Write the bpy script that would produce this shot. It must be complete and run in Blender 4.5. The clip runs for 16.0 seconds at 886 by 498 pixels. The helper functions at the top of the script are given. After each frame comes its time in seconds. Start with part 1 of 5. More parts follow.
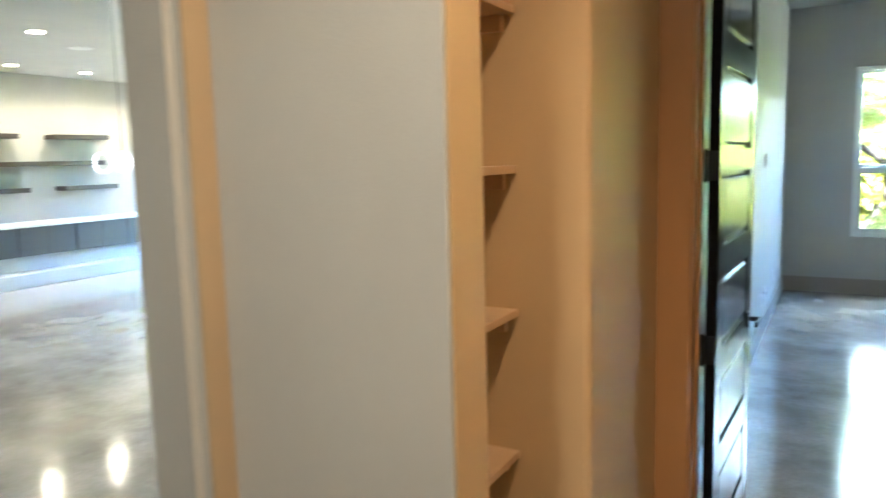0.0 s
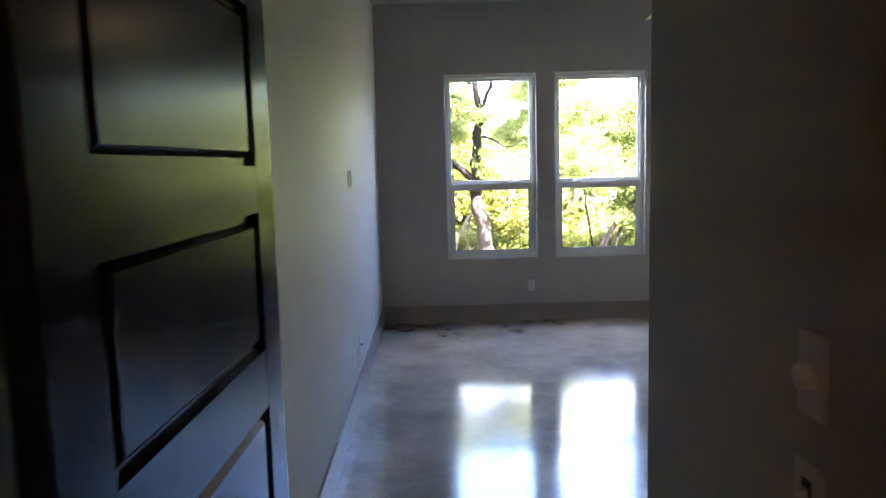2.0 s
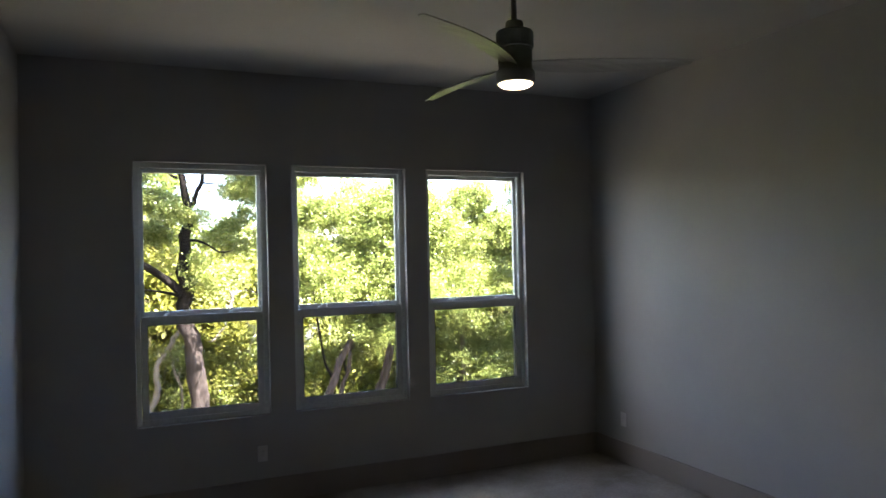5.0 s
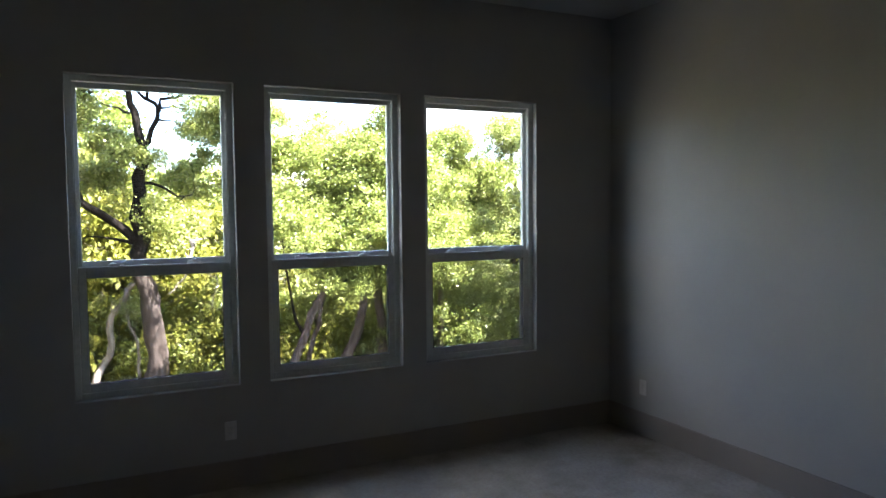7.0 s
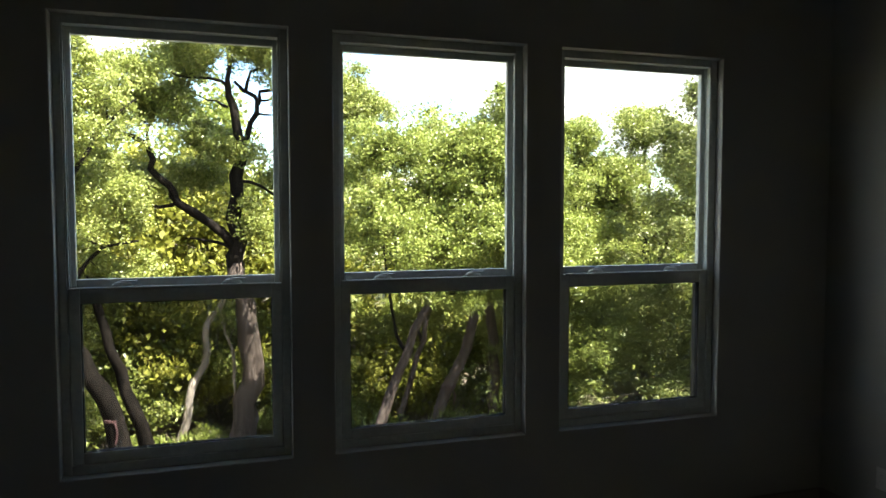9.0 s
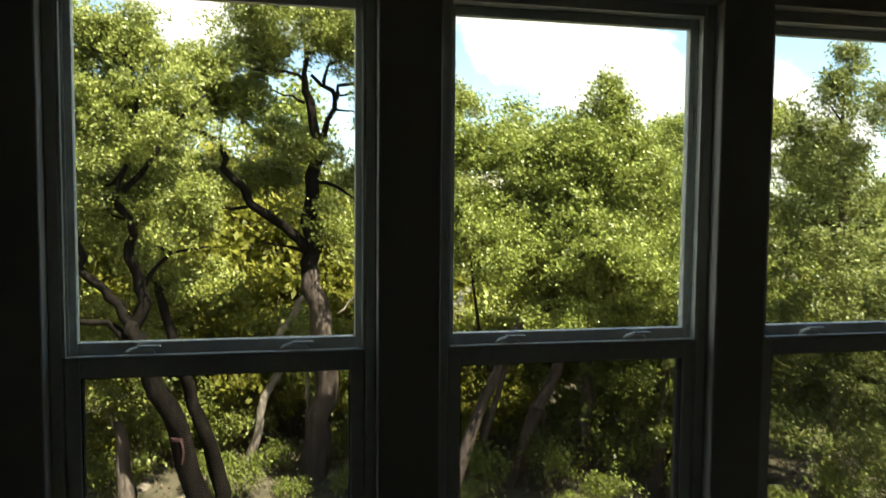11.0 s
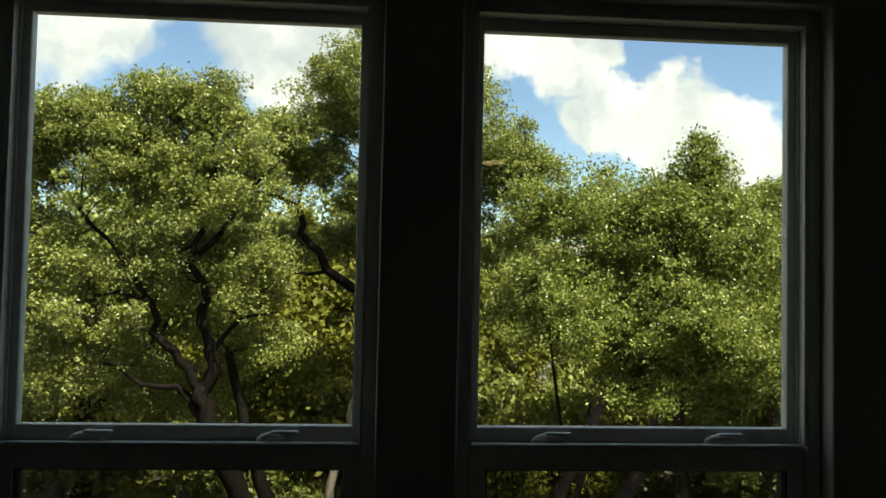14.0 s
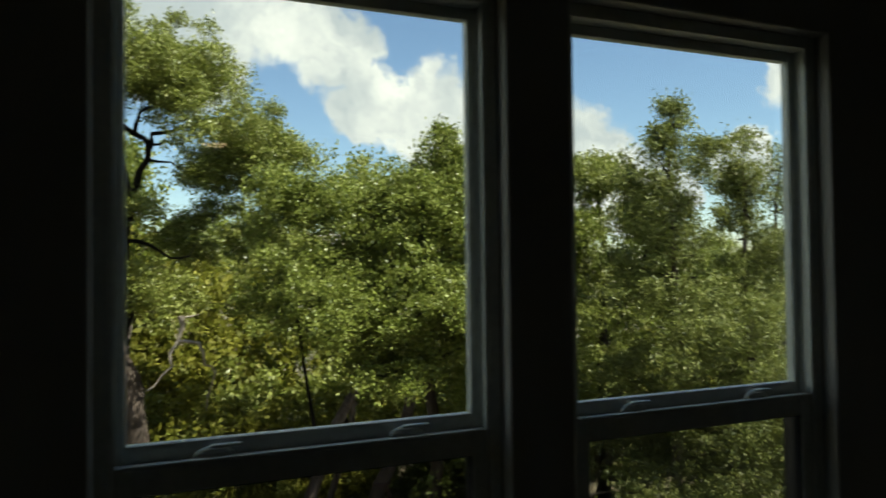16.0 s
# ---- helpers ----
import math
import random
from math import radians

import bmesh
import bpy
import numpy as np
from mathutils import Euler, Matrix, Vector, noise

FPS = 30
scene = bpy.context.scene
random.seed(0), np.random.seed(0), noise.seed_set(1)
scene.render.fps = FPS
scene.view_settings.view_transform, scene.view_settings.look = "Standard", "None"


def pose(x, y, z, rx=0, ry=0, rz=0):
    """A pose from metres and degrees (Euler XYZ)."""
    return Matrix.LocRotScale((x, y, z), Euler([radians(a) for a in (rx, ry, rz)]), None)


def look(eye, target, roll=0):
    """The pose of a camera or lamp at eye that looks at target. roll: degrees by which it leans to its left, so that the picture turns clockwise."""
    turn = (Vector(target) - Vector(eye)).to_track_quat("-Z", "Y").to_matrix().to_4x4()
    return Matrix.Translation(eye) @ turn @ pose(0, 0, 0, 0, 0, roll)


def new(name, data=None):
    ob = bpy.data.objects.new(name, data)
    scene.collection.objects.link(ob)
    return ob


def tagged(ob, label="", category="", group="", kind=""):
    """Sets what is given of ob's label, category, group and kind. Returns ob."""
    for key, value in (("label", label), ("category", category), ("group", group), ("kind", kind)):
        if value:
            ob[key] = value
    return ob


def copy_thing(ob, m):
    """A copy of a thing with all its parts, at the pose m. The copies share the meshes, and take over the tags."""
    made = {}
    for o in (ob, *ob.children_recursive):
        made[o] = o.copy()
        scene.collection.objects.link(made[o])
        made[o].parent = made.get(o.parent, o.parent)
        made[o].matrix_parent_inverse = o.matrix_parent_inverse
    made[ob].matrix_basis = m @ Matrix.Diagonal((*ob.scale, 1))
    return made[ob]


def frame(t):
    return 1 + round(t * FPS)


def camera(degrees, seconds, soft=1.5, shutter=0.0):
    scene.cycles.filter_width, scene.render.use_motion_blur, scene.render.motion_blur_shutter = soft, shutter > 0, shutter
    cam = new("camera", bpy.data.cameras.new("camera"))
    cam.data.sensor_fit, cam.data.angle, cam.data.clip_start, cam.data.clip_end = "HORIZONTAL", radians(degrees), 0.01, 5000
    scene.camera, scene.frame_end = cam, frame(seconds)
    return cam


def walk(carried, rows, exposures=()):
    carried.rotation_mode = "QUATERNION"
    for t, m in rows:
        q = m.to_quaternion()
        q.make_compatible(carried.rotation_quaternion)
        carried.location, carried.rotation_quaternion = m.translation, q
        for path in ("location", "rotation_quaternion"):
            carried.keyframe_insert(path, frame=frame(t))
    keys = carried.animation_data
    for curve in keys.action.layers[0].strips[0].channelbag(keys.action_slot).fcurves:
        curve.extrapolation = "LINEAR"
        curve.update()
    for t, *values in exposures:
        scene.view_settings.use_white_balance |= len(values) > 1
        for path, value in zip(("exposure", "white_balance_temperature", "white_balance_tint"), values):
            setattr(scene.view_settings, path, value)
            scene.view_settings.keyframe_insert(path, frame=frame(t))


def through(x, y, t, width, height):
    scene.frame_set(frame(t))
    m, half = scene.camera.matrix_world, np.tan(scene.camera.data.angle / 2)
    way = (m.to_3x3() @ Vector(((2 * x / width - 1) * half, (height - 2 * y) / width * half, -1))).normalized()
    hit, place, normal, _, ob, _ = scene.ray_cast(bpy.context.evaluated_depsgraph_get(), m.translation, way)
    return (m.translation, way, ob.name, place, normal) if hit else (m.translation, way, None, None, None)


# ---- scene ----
cam = camera(63.8, 16.0, soft=1.5, shutter=0.35)
PATH = [
    (0, (-1.699, -9.191, 1.631), (-2.667, -7.459, 1.382), -1.5),
    (0.5, (-1.79, -8.775, 1.63), (-2.357, -6.872, 1.386), -1.8),
    (1, (-1.735, -8.279, 1.625), (-1.909, -6.303, 1.368), -1.54),
    (1.5, (-1.708, -7.766, 1.671), (-1.776, -5.784, 1.415), -1.6),
    (2, (-1.705, -7.267, 1.64), (-1.684, -5.282, 1.401), -1.5),
    (2.5, (-1.644, -6.743, 1.667), (-1.55, -4.759, 1.429), -1.4),
    (3, (-1.607, -6.29, 1.675), (-1.5, -4.302, 1.481), -1.3),
    (3.5, (-1.542, -5.931, 1.692), (-1.37, -3.945, 1.531), -1.2),
    (4, (-1.567, -5.557, 1.773), (-1.248, -3.587, 1.648), -0.9),
    (4.5, (-1.553, -5.482, 1.773), (-0.912, -3.589, 1.733), -0.9),
    (4.7, (-1.565, -5.465, 1.814), (-0.832, -3.604, 1.838), -1.1),
    (6.8, (-1.488, -4.683, 1.754), (-0.592, -2.898, 1.643), -0.8),
    (7, (-1.454, -4.523, 1.755), (-0.573, -2.732, 1.635), -0.5),
    (7.5, (-1.387, -4.157, 1.715), (-0.527, -2.355, 1.605), -0.6),
    (8, (-1.177, -3.741, 1.686), (-0.372, -1.913, 1.587), -0.6),
    (8.5, (-1.032, -3.44, 1.706), (-0.381, -1.551, 1.614), -0.3),
    (8.7, (-0.978, -3.316, 1.718), (-0.357, -1.417, 1.62), -0.2),
    (10.8, (-0.855, -2.21, 1.851), (-0.437, -0.261, 1.687), 0.7),
    (11, (-0.878, -2.102, 1.857), (-0.488, -0.144, 1.737), 0.5),
    (11.5, (-0.846, -1.994, 1.818), (-0.535, -0.019, 1.772), 0.7),
    (12, (-0.809, -1.91, 1.851), (-0.536, 0.071, 1.857), 0.5),
    (12.5, (-0.704, -1.85, 1.853), (-0.471, 0.136, 1.888), 0.7),
    (13, (-0.596, -1.797, 1.847), (-0.405, 0.193, 1.9), 1.1),
    (13.5, (-0.563, -1.757, 1.833), (-0.404, 0.236, 1.897), 1.1),
    (14, (-0.618, -1.679, 1.831), (-0.485, 0.315, 1.902), 1.2),
    (14.5, (-0.687, -1.62, 1.83), (-0.549, 0.374, 1.898), 1.2),
    (15, (-0.683, -1.591, 1.825), (-0.432, 0.393, 1.884), 1.1),
    (15.5, (-0.605, -1.557, 1.814), (-0.092, 0.376, 1.869), 1.4),
    (16, (-0.353, -1.545, 1.826), (0.406, 0.305, 1.872), -0.7),
]
EXPOSURES = [(0, 7.8, 5400, 4), (0.5, 7.95, 5400, 4), (1.0, 7.6, 5500, 12), (1.5, 7.0, 5700, 22), (2.0, 6.4, 5900, 26), (2.5, 5.9, 6200, 26), (3.0, 5.55, 6300, 26), (3.5, 5.25, 6300, 26),
             (4.7, 4.7, 6100, 24), (7.0, 4.45, 6000, 20), (8.0, 3.95, 6200, 18), (8.5, 3.6, 6400, 14), (11, 2.4, 7300, 6), (12, 1.85, 7400, 4), (14, 1.55, 7200, 4), (15, 1.4, 7100, 3), (16, 1.25, 6900, 2)]
SKY, CLOUD, SUN_POWER = 0.075, 0.60, 5.0
FAN_GLOW, HALL_POWER, FOYER_FILL_POWER, LIVING_POWER = 0.9, 0.6, 0.68, 0.8
walk(cam, [(t, look(eye, target, roll)) for t, eye, target, roll in PATH], EXPOSURES)

# ---- world and sun ----
SUN = Vector((0.42, -0.46, 1.08)).normalized()
world = bpy.data.worlds.new("sky")
scene.world = world
world.use_nodes = True
wt = world.node_tree
wt.nodes.clear()


def wnode(kind, **inputs):
    n = wt.nodes.new(kind)
    for k, v in inputs.items():
        n.inputs[k].default_value = v
    return n


def direction(az, el):
    a, e = radians(az), radians(el)
    return Vector((math.sin(a) * math.cos(e), math.cos(a) * math.cos(e), math.sin(e)))


sky = wt.nodes.new("ShaderNodeTexSky")
sky.sky_type, sky.sun_disc = "NISHITA", False
sky.sun_elevation, sky.sun_rotation = math.asin(SUN.z), math.atan2(SUN.x, SUN.y)
sky.air_density, sky.dust_density, sky.ozone_density = 1.0, 0.15, 3.0
geo = wt.nodes.new("ShaderNodeTexCoord")
warp = wnode("ShaderNodeTexNoise", Scale=11.0, Detail=7.0, Roughness=0.62)
wt.links.new(geo.outputs["Generated"], warp.inputs["Vector"])
shift = wt.nodes.new("ShaderNodeVectorMath")
shift.operation = "MULTIPLY_ADD"
shift.inputs[1].default_value = (0.13, 0.13, 0.13)
wt.links.new(warp.outputs["Color"], shift.inputs[0])
back = wt.nodes.new("ShaderNodeVectorMath")
back.operation = "ADD"
back.inputs[1].default_value = (-0.065, -0.065, -0.065)
wt.links.new(geo.outputs["Generated"], shift.inputs[2])
wt.links.new(shift.outputs[0], back.inputs[0])
# cumulus heaps: azimuth, elevation, radius
HEAPS = [(-25, 19, 6.5), (-7, 19, 7.5), (-14, 27, 8), (3, 17, 5), (10, 19.5, 4.6), (14.5, 17, 3.2), (17, 12.5, 3.4), (21.5, 12, 4.2), (26, 9.5, 4.2),
         (33, 8, 4), (38, 5, 4), (45.5, 7.8, 2.6), (49, 12.8, 2.6), (-38, 14, 8), (60, 9, 6), (-60, 20, 14), (90, 15, 14), (130, 25, 16), (-120, 20, 18), (180, 30, 20), (20, 55, 14), (-50, 50, 14)]
total = None
for az, el, rad in HEAPS:
    d = wt.nodes.new("ShaderNodeVectorMath")
    d.operation = "DISTANCE"
    d.inputs[1].default_value = direction(az, el)
    wt.links.new(back.outputs[0], d.inputs[0])
    ramp = wt.nodes.new("ShaderNodeMapRange")
    ramp.inputs["From Min"].default_value, ramp.inputs["From Max"].default_value = radians(rad) * 1.08, radians(rad) * 0.86
    wt.links.new(d.outputs["Value"], ramp.inputs["Value"])
    if total is None:
        total = ramp.outputs[0]
    else:
        m = wt.nodes.new("ShaderNodeMath")
        m.operation = "MAXIMUM"
        wt.links.new(total, m.inputs[0])
        wt.links.new(ramp.outputs[0], m.inputs[1])
        total = m.outputs[0]
shade = wnode("ShaderNodeTexNoise", Scale=7.0, Detail=6.0, Roughness=0.55)
wt.links.new(back.outputs[0], shade.inputs["Vector"])
tone = wt.nodes.new("ShaderNodeValToRGB")
tone.color_ramp.elements[0].position, tone.color_ramp.elements[0].color = 0.42, (0.50, 0.54, 0.58, 1)
tone.color_ramp.elements[1].position, tone.color_ramp.elements[1].color = 0.70, (1.0, 0.98, 0.93, 1)
wt.links.new(shade.outputs["Fac"], tone.inputs["Fac"])
blue = wnode("ShaderNodeBackground", Strength=SKY)
wt.links.new(sky.outputs[0], blue.inputs["Color"])
white = wnode("ShaderNodeBackground", Strength=CLOUD)
wt.links.new(tone.outputs[0], white.inputs["Color"])
mixed = wt.nodes.new("ShaderNodeMixShader")
wt.links.new(total, mixed.inputs[0])
wt.links.new(blue.outputs[0], mixed.inputs[1])
wt.links.new(white.outputs[0], mixed.inputs[2])
wout = wt.nodes.new("ShaderNodeOutputWorld")
wt.links.new(mixed.outputs[0], wout.inputs[0])

sun = new("sun", bpy.data.lights.new("sun", "SUN"))
sun.data.energy, sun.data.angle, sun.data.color = SUN_POWER, radians(0.53), (1.0, 0.95, 0.86)
sun.matrix_world = look((0, 0, 30), Vector((0, 0, 30)) - SUN)


# ---- materials ----
class Nodes:
    """A small builder for node materials."""

    def __init__(self, name):
        self.mat = bpy.data.materials.new(name)
        self.mat.use_nodes = True
        self.t = self.mat.node_tree
        self.bsdf = self.t.nodes["Principled BSDF"]
        self.out = self.t.nodes["Material Output"]
        self.coord = self.t.nodes.new("ShaderNodeTexCoord").outputs["Object"]

    def add(self, kind, **inputs):
        n = self.t.nodes.new(kind)
        for k, v in inputs.items():
            n.inputs[k.replace("_", " ")].default_value = v
        return n

    def link(self, a, b):
        self.t.links.new(a, b)

    def noise(self, scale, detail=4.0, rough=0.5, stretch=None):
        n = self.add("ShaderNodeTexNoise", Scale=scale, Detail=detail, Roughness=rough)
        src = self.coord
        if stretch:
            mp = self.add("ShaderNodeMapping")
            mp.inputs["Scale"].default_value = stretch
            self.link(src, mp.inputs["Vector"])
            src = mp.outputs[0]
        self.link(src, n.inputs["Vector"])
        return n.outputs["Fac"]

    def ramp(self, fac, *stops):
        n = self.add("ShaderNodeValToRGB")
        e = n.color_ramp.elements
        while len(e) < len(stops):
            e.new(0.5)
        for el, (p, c) in zip(e, stops):
            el.position = p
            el.color = (*c, 1) if len(c) == 3 else c
        self.link(fac, n.inputs["Fac"])
        return n.outputs["Color"]

    def mix(self, fac, a, b, mode="MIX"):
        n = self.add("ShaderNodeMix")
        n.data_type, n.blend_type = "RGBA", mode
        for src, i in ((fac, 0), (a, 6), (b, 7)):
            if isinstance(src, (int, float)):
                n.inputs[i].default_value = src
            elif isinstance(src, tuple):
                n.inputs[i].default_value = (*src, 1)
            else:
                self.link(src, n.inputs[i])
        return n.outputs[2]

    def span(self, fac, lo, hi, a=0.3, b=0.7):
        n = self.add("ShaderNodeMapRange")
        for i, v in enumerate((a, b, lo, hi)):
            n.inputs[i + 1].default_value = v
        self.link(fac, n.inputs[0])
        return n.outputs[0]

    def bump(self, height, strength, distance):
        n = self.add("ShaderNodeBump", Strength=strength, Distance=distance)
        self.link(height, n.inputs["Height"])
        self.link(n.outputs[0], self.bsdf.inputs["Normal"])

    def base(self, colour, rough=0.5, metal=0.0):
        if isinstance(colour, tuple):
            self.bsdf.inputs["Base Color"].default_value = (*colour, 1)
        else:
            self.link(colour, self.bsdf.inputs["Base Color"])
        if isinstance(rough, (int, float)):
            self.bsdf.inputs["Roughness"].default_value = rough
        else:
            self.link(rough, self.bsdf.inputs["Roughness"])
        self.bsdf.inputs["Metallic"].default_value = metal
        return self


def paint(name, c, rough=0.6, orange_peel=0.25, vary=0.06):
    n = Nodes(name)
    big = n.noise(1.3, 5, 0.6)
    fine = n.noise(160, 3, 0.6)
    lo, hi = tuple(v * (1 - vary) for v in c), tuple(min(1, v * (1 + vary)) for v in c)
    n.base(n.ramp(big, (0.3, lo), (0.7, hi)), n.span(big, rough - 0.06, rough + 0.06))
    n.bump(fine, orange_peel, 0.002)
    return n.mat


def plain(name, c, rough=0.4, metal=0.0, grain=40.0):
    n = Nodes(name)
    g = n.noise(grain, 4, 0.6)
    n.base(n.ramp(g, (0.3, tuple(v * 0.9 for v in c)), (0.7, tuple(min(1, v * 1.08) for v in c))), n.span(g, rough * 0.85, min(1, rough * 1.15)), metal)
    n.bump(g, 0.08, 0.001)
    return n.mat


def glow(name, c, strength):
    n = Nodes(name)
    n.base(c, 0.5)
    n.bsdf.inputs["Emission Color"].default_value = (*c, 1)
    n.bsdf.inputs["Emission Strength"].default_value = strength
    return n.mat


M_WALL = paint("greige_wall_paint", (0.34, 0.332, 0.308))
M_CEIL = paint("ceiling_paint", (0.43, 0.423, 0.395), 0.7)
# The hall's orange lamplight is put into the wall colour.
M_HALL = paint("lamplit_hall_paint", (0.46, 0.312, 0.162))
# Door trim, likewise tinted and darkened for the hall's lamplight.
M_TRIMLAMPLIT = paint("lamplit_trim_paint", (0.31, 0.155, 0.06), 0.35, 0.04, 0.05)
# Warm shade on the side of the wall end, as a colour.
M_SHADESTRIP = paint("corner_shade_tone", (0.31, 0.225, 0.135), 0.5, 0.1)
M_BASE = paint("taupe_baseboard_paint", (0.23, 0.205, 0.175), 0.45, 0.05)
M_TRIM = paint("greige_trim_paint", (0.44, 0.42, 0.385), 0.35, 0.04, 0.04)
M_VINYL = plain("white_vinyl", (0.58, 0.61, 0.58), 0.35)
M_PLATE = plain("white_plastic", (0.55, 0.54, 0.51), 0.35)
M_SLOT = plain("dark_slot", (0.02, 0.02, 0.02), 0.5)
M_BLACKMETAL = plain("black_metal", (0.012, 0.012, 0.013), 0.35, 0.6)
M_BRONZE = plain("brushed_bronze_metal", (0.33, 0.325, 0.29), 0.45, 0.15)
M_SCREENFRAME = plain("bronze_screen_frame", (0.02, 0.02, 0.022), 0.45)
M_SEAL = plain("black_glazing_seal", (0.008, 0.008, 0.009), 0.95)
# Niche shelves, with the same warm lamplight in their colour.
M_SHELF = paint("lamplit_shelf_paint", (0.46, 0.30, 0.165), 0.45, 0.05)
M_DARKWOOD = plain("dark_stained_wood", (0.03, 0.024, 0.02), 0.4)
M_COUNTER = plain("white_stone_top", (0.78, 0.78, 0.77), 0.2)
M_CABINET = plain("slate_cabinet_paint", (0.06, 0.058, 0.058), 0.45)
M_STONEBASE = plain("pale_hearth_stone", (0.45, 0.47, 0.48), 0.5)
M_LAMP = glow("warm_led", (1.0, 0.78, 0.5), 1.0)
M_FANLAMP = glow("fan_led", (1.0, 0.72, 0.40), FAN_GLOW)
M_CRYSTAL = glow("lit_crystal", (1.0, 0.97, 0.92), 0.02)

n = Nodes("satin_black_door_paint")
g = n.noise(6, 5, 0.6, (1, 1, 0.3))
n.base(n.ramp(g, (0.3, (0.004, 0.004, 0.005)), (0.7, (0.007, 0.007, 0.008))), 0.22)
n.bsdf.inputs["Specular IOR Level"].default_value = 0.05
M_DOOR = n.mat

n = Nodes("polished_stained_concrete")
cloud = n.noise(0.85, 8, 0.62)
blotch = n.noise(2.6, 7, 0.68)
fine = n.noise(42, 5, 0.65)
c = n.ramp(cloud, (0.30, (0.17, 0.15, 0.125)), (0.47, (0.27, 0.245, 0.21)), (0.60, (0.36, 0.33, 0.29)), (0.75, (0.45, 0.43, 0.39)))
c = n.mix(n.span(blotch, 0.0, 0.55, 0.42, 0.66), c, (0.46, 0.445, 0.415))
c = n.mix(n.span(fine, 0.0, 0.35, 0.4, 0.7), c, (0.19, 0.165, 0.14), "MIX")
n.base(c, n.span(blotch, 0.12, 0.19, 0.35, 0.7))
n.bsdf.inputs["Coat Weight"].default_value = 0.55
n.bsdf.inputs["Coat Roughness"].default_value = 0.09
n.bump(n.noise(5, 3, 0.5), 0.05, 0.01)
M_FLOOR = n.mat

n = Nodes("window_glass")
clear = n.add("ShaderNodeBsdfTransparent", Color=(0.93, 0.955, 0.945, 1))
shine = n.add("ShaderNodeBsdfGlossy", Color=(1, 1, 1, 1), Roughness=0.01)
edge = n.add("ShaderNodeLayerWeight", Blend=0.5)
steep = n.add("ShaderNodeMath")
steep.operation = "POWER"
steep.inputs[1].default_value = 5.0
n.link(edge.outputs["Facing"], steep.inputs[0])
gloss = n.span(steep.outputs[0], 0.045, 0.9, 0.0, 1.0)
ms = n.add("ShaderNodeMixShader")
n.link(gloss, ms.inputs[0])
n.link(clear.outputs[0], ms.inputs[1])
n.link(shine.outputs[0], ms.inputs[2])
n.link(ms.outputs[0], n.out.inputs["Surface"])
M_GLASS = n.mat

n = Nodes("insect_mesh")
clear = n.add("ShaderNodeBsdfTransparent", Color=(1, 1, 1, 1))
wire = n.add("ShaderNodeBsdfDiffuse", Color=(0.03, 0.03, 0.032, 1))
ms = n.add("ShaderNodeMixShader", Fac=0.24)
n.link(clear.outputs[0], ms.inputs[1])
n.link(wire.outputs[0], ms.inputs[2])
n.link(ms.outputs[0], n.out.inputs["Surface"])
M_MESH = n.mat

n = Nodes("pale_fan_blade")
g = n.noise(14, 5, 0.6, (0.25, 3, 1))
n.base(n.ramp(g, (0.3, (0.55, 0.54, 0.5)), (0.7, (0.72, 0.71, 0.66))), 0.28)
clear = n.add("ShaderNodeBsdfTransparent", Color=(0.95, 0.95, 0.93, 1))
ms = n.add("ShaderNodeMixShader", Fac=0.35)
n.link(n.bsdf.outputs[0], ms.inputs[1])
n.link(clear.outputs[0], ms.inputs[2])
n.link(ms.outputs[0], n.out.inputs["Surface"])
M_BLADE = n.mat


def bark(name, dark, light, scale=9.0):
    n = Nodes(name)
    ridges = n.noise(scale, 6, 0.7, (1.6, 1.6, 0.35))
    patches = n.noise(2.2, 4, 0.6)
    c = n.ramp(ridges, (0.35, dark), (0.62, light))
    n.base(n.mix(n.span(patches, 0.0, 0.5), c, tuple(v * 0.55 for v in dark)), 0.9)
    n.bsdf.inputs["Specular IOR Level"].default_value = 0.06
    n.bump(ridges, 0.8, 0.02)
    return n.mat


M_BARK = bark("oak_bark", (0.035, 0.027, 0.022), (0.21, 0.17, 0.145))
# Crown shade is put into this near-black bark colour.
M_BARKSHADE = bark("shaded_oak_bark", (0.004, 0.0035, 0.003), (0.015, 0.0115, 0.009))
# Paler grey-brown copy, the tone of trunks that stand in the light.
M_BARKGREY = bark("grey_oak_bark", (0.026, 0.019, 0.015), (0.15, 0.117, 0.10), 14)
M_BARKWHITE = bark("bleached_bark", (0.20, 0.165, 0.13), (0.42, 0.36, 0.31), 14)


def leaf(name, a, b, c, gloss=0.42, through=0.32):
    """Leaf blades: each its own tint between a, b and c, with light shining through."""
    n = Nodes(name)
    rnd = n.add("ShaderNodeNewGeometry").outputs["Random Per Island"]
    tuft = n.noise(1.4, 3, 0.6)
    col = n.ramp(rnd, (0.0, a), (0.55, b), (1.0, c))
    col = n.mix(n.span(tuft, 0.0, 0.35), col, tuple(v * 0.7 for v in a))
    n.base(col, gloss)
    n.bsdf.inputs["Specular IOR Level"].default_value = 0.32
    tr = n.add("ShaderNodeBsdfTranslucent")
    n.link(n.mix(0.35, col, (0.20, 0.23, 0.045)), tr.inputs["Color"])
    ms = n.add("ShaderNodeMixShader", Fac=through)
    n.link(n.bsdf.outputs[0], ms.inputs[1])
    n.link(tr.outputs[0], ms.inputs[2])
    n.link(ms.outputs[0], n.out.inputs["Surface"])
    return n.mat


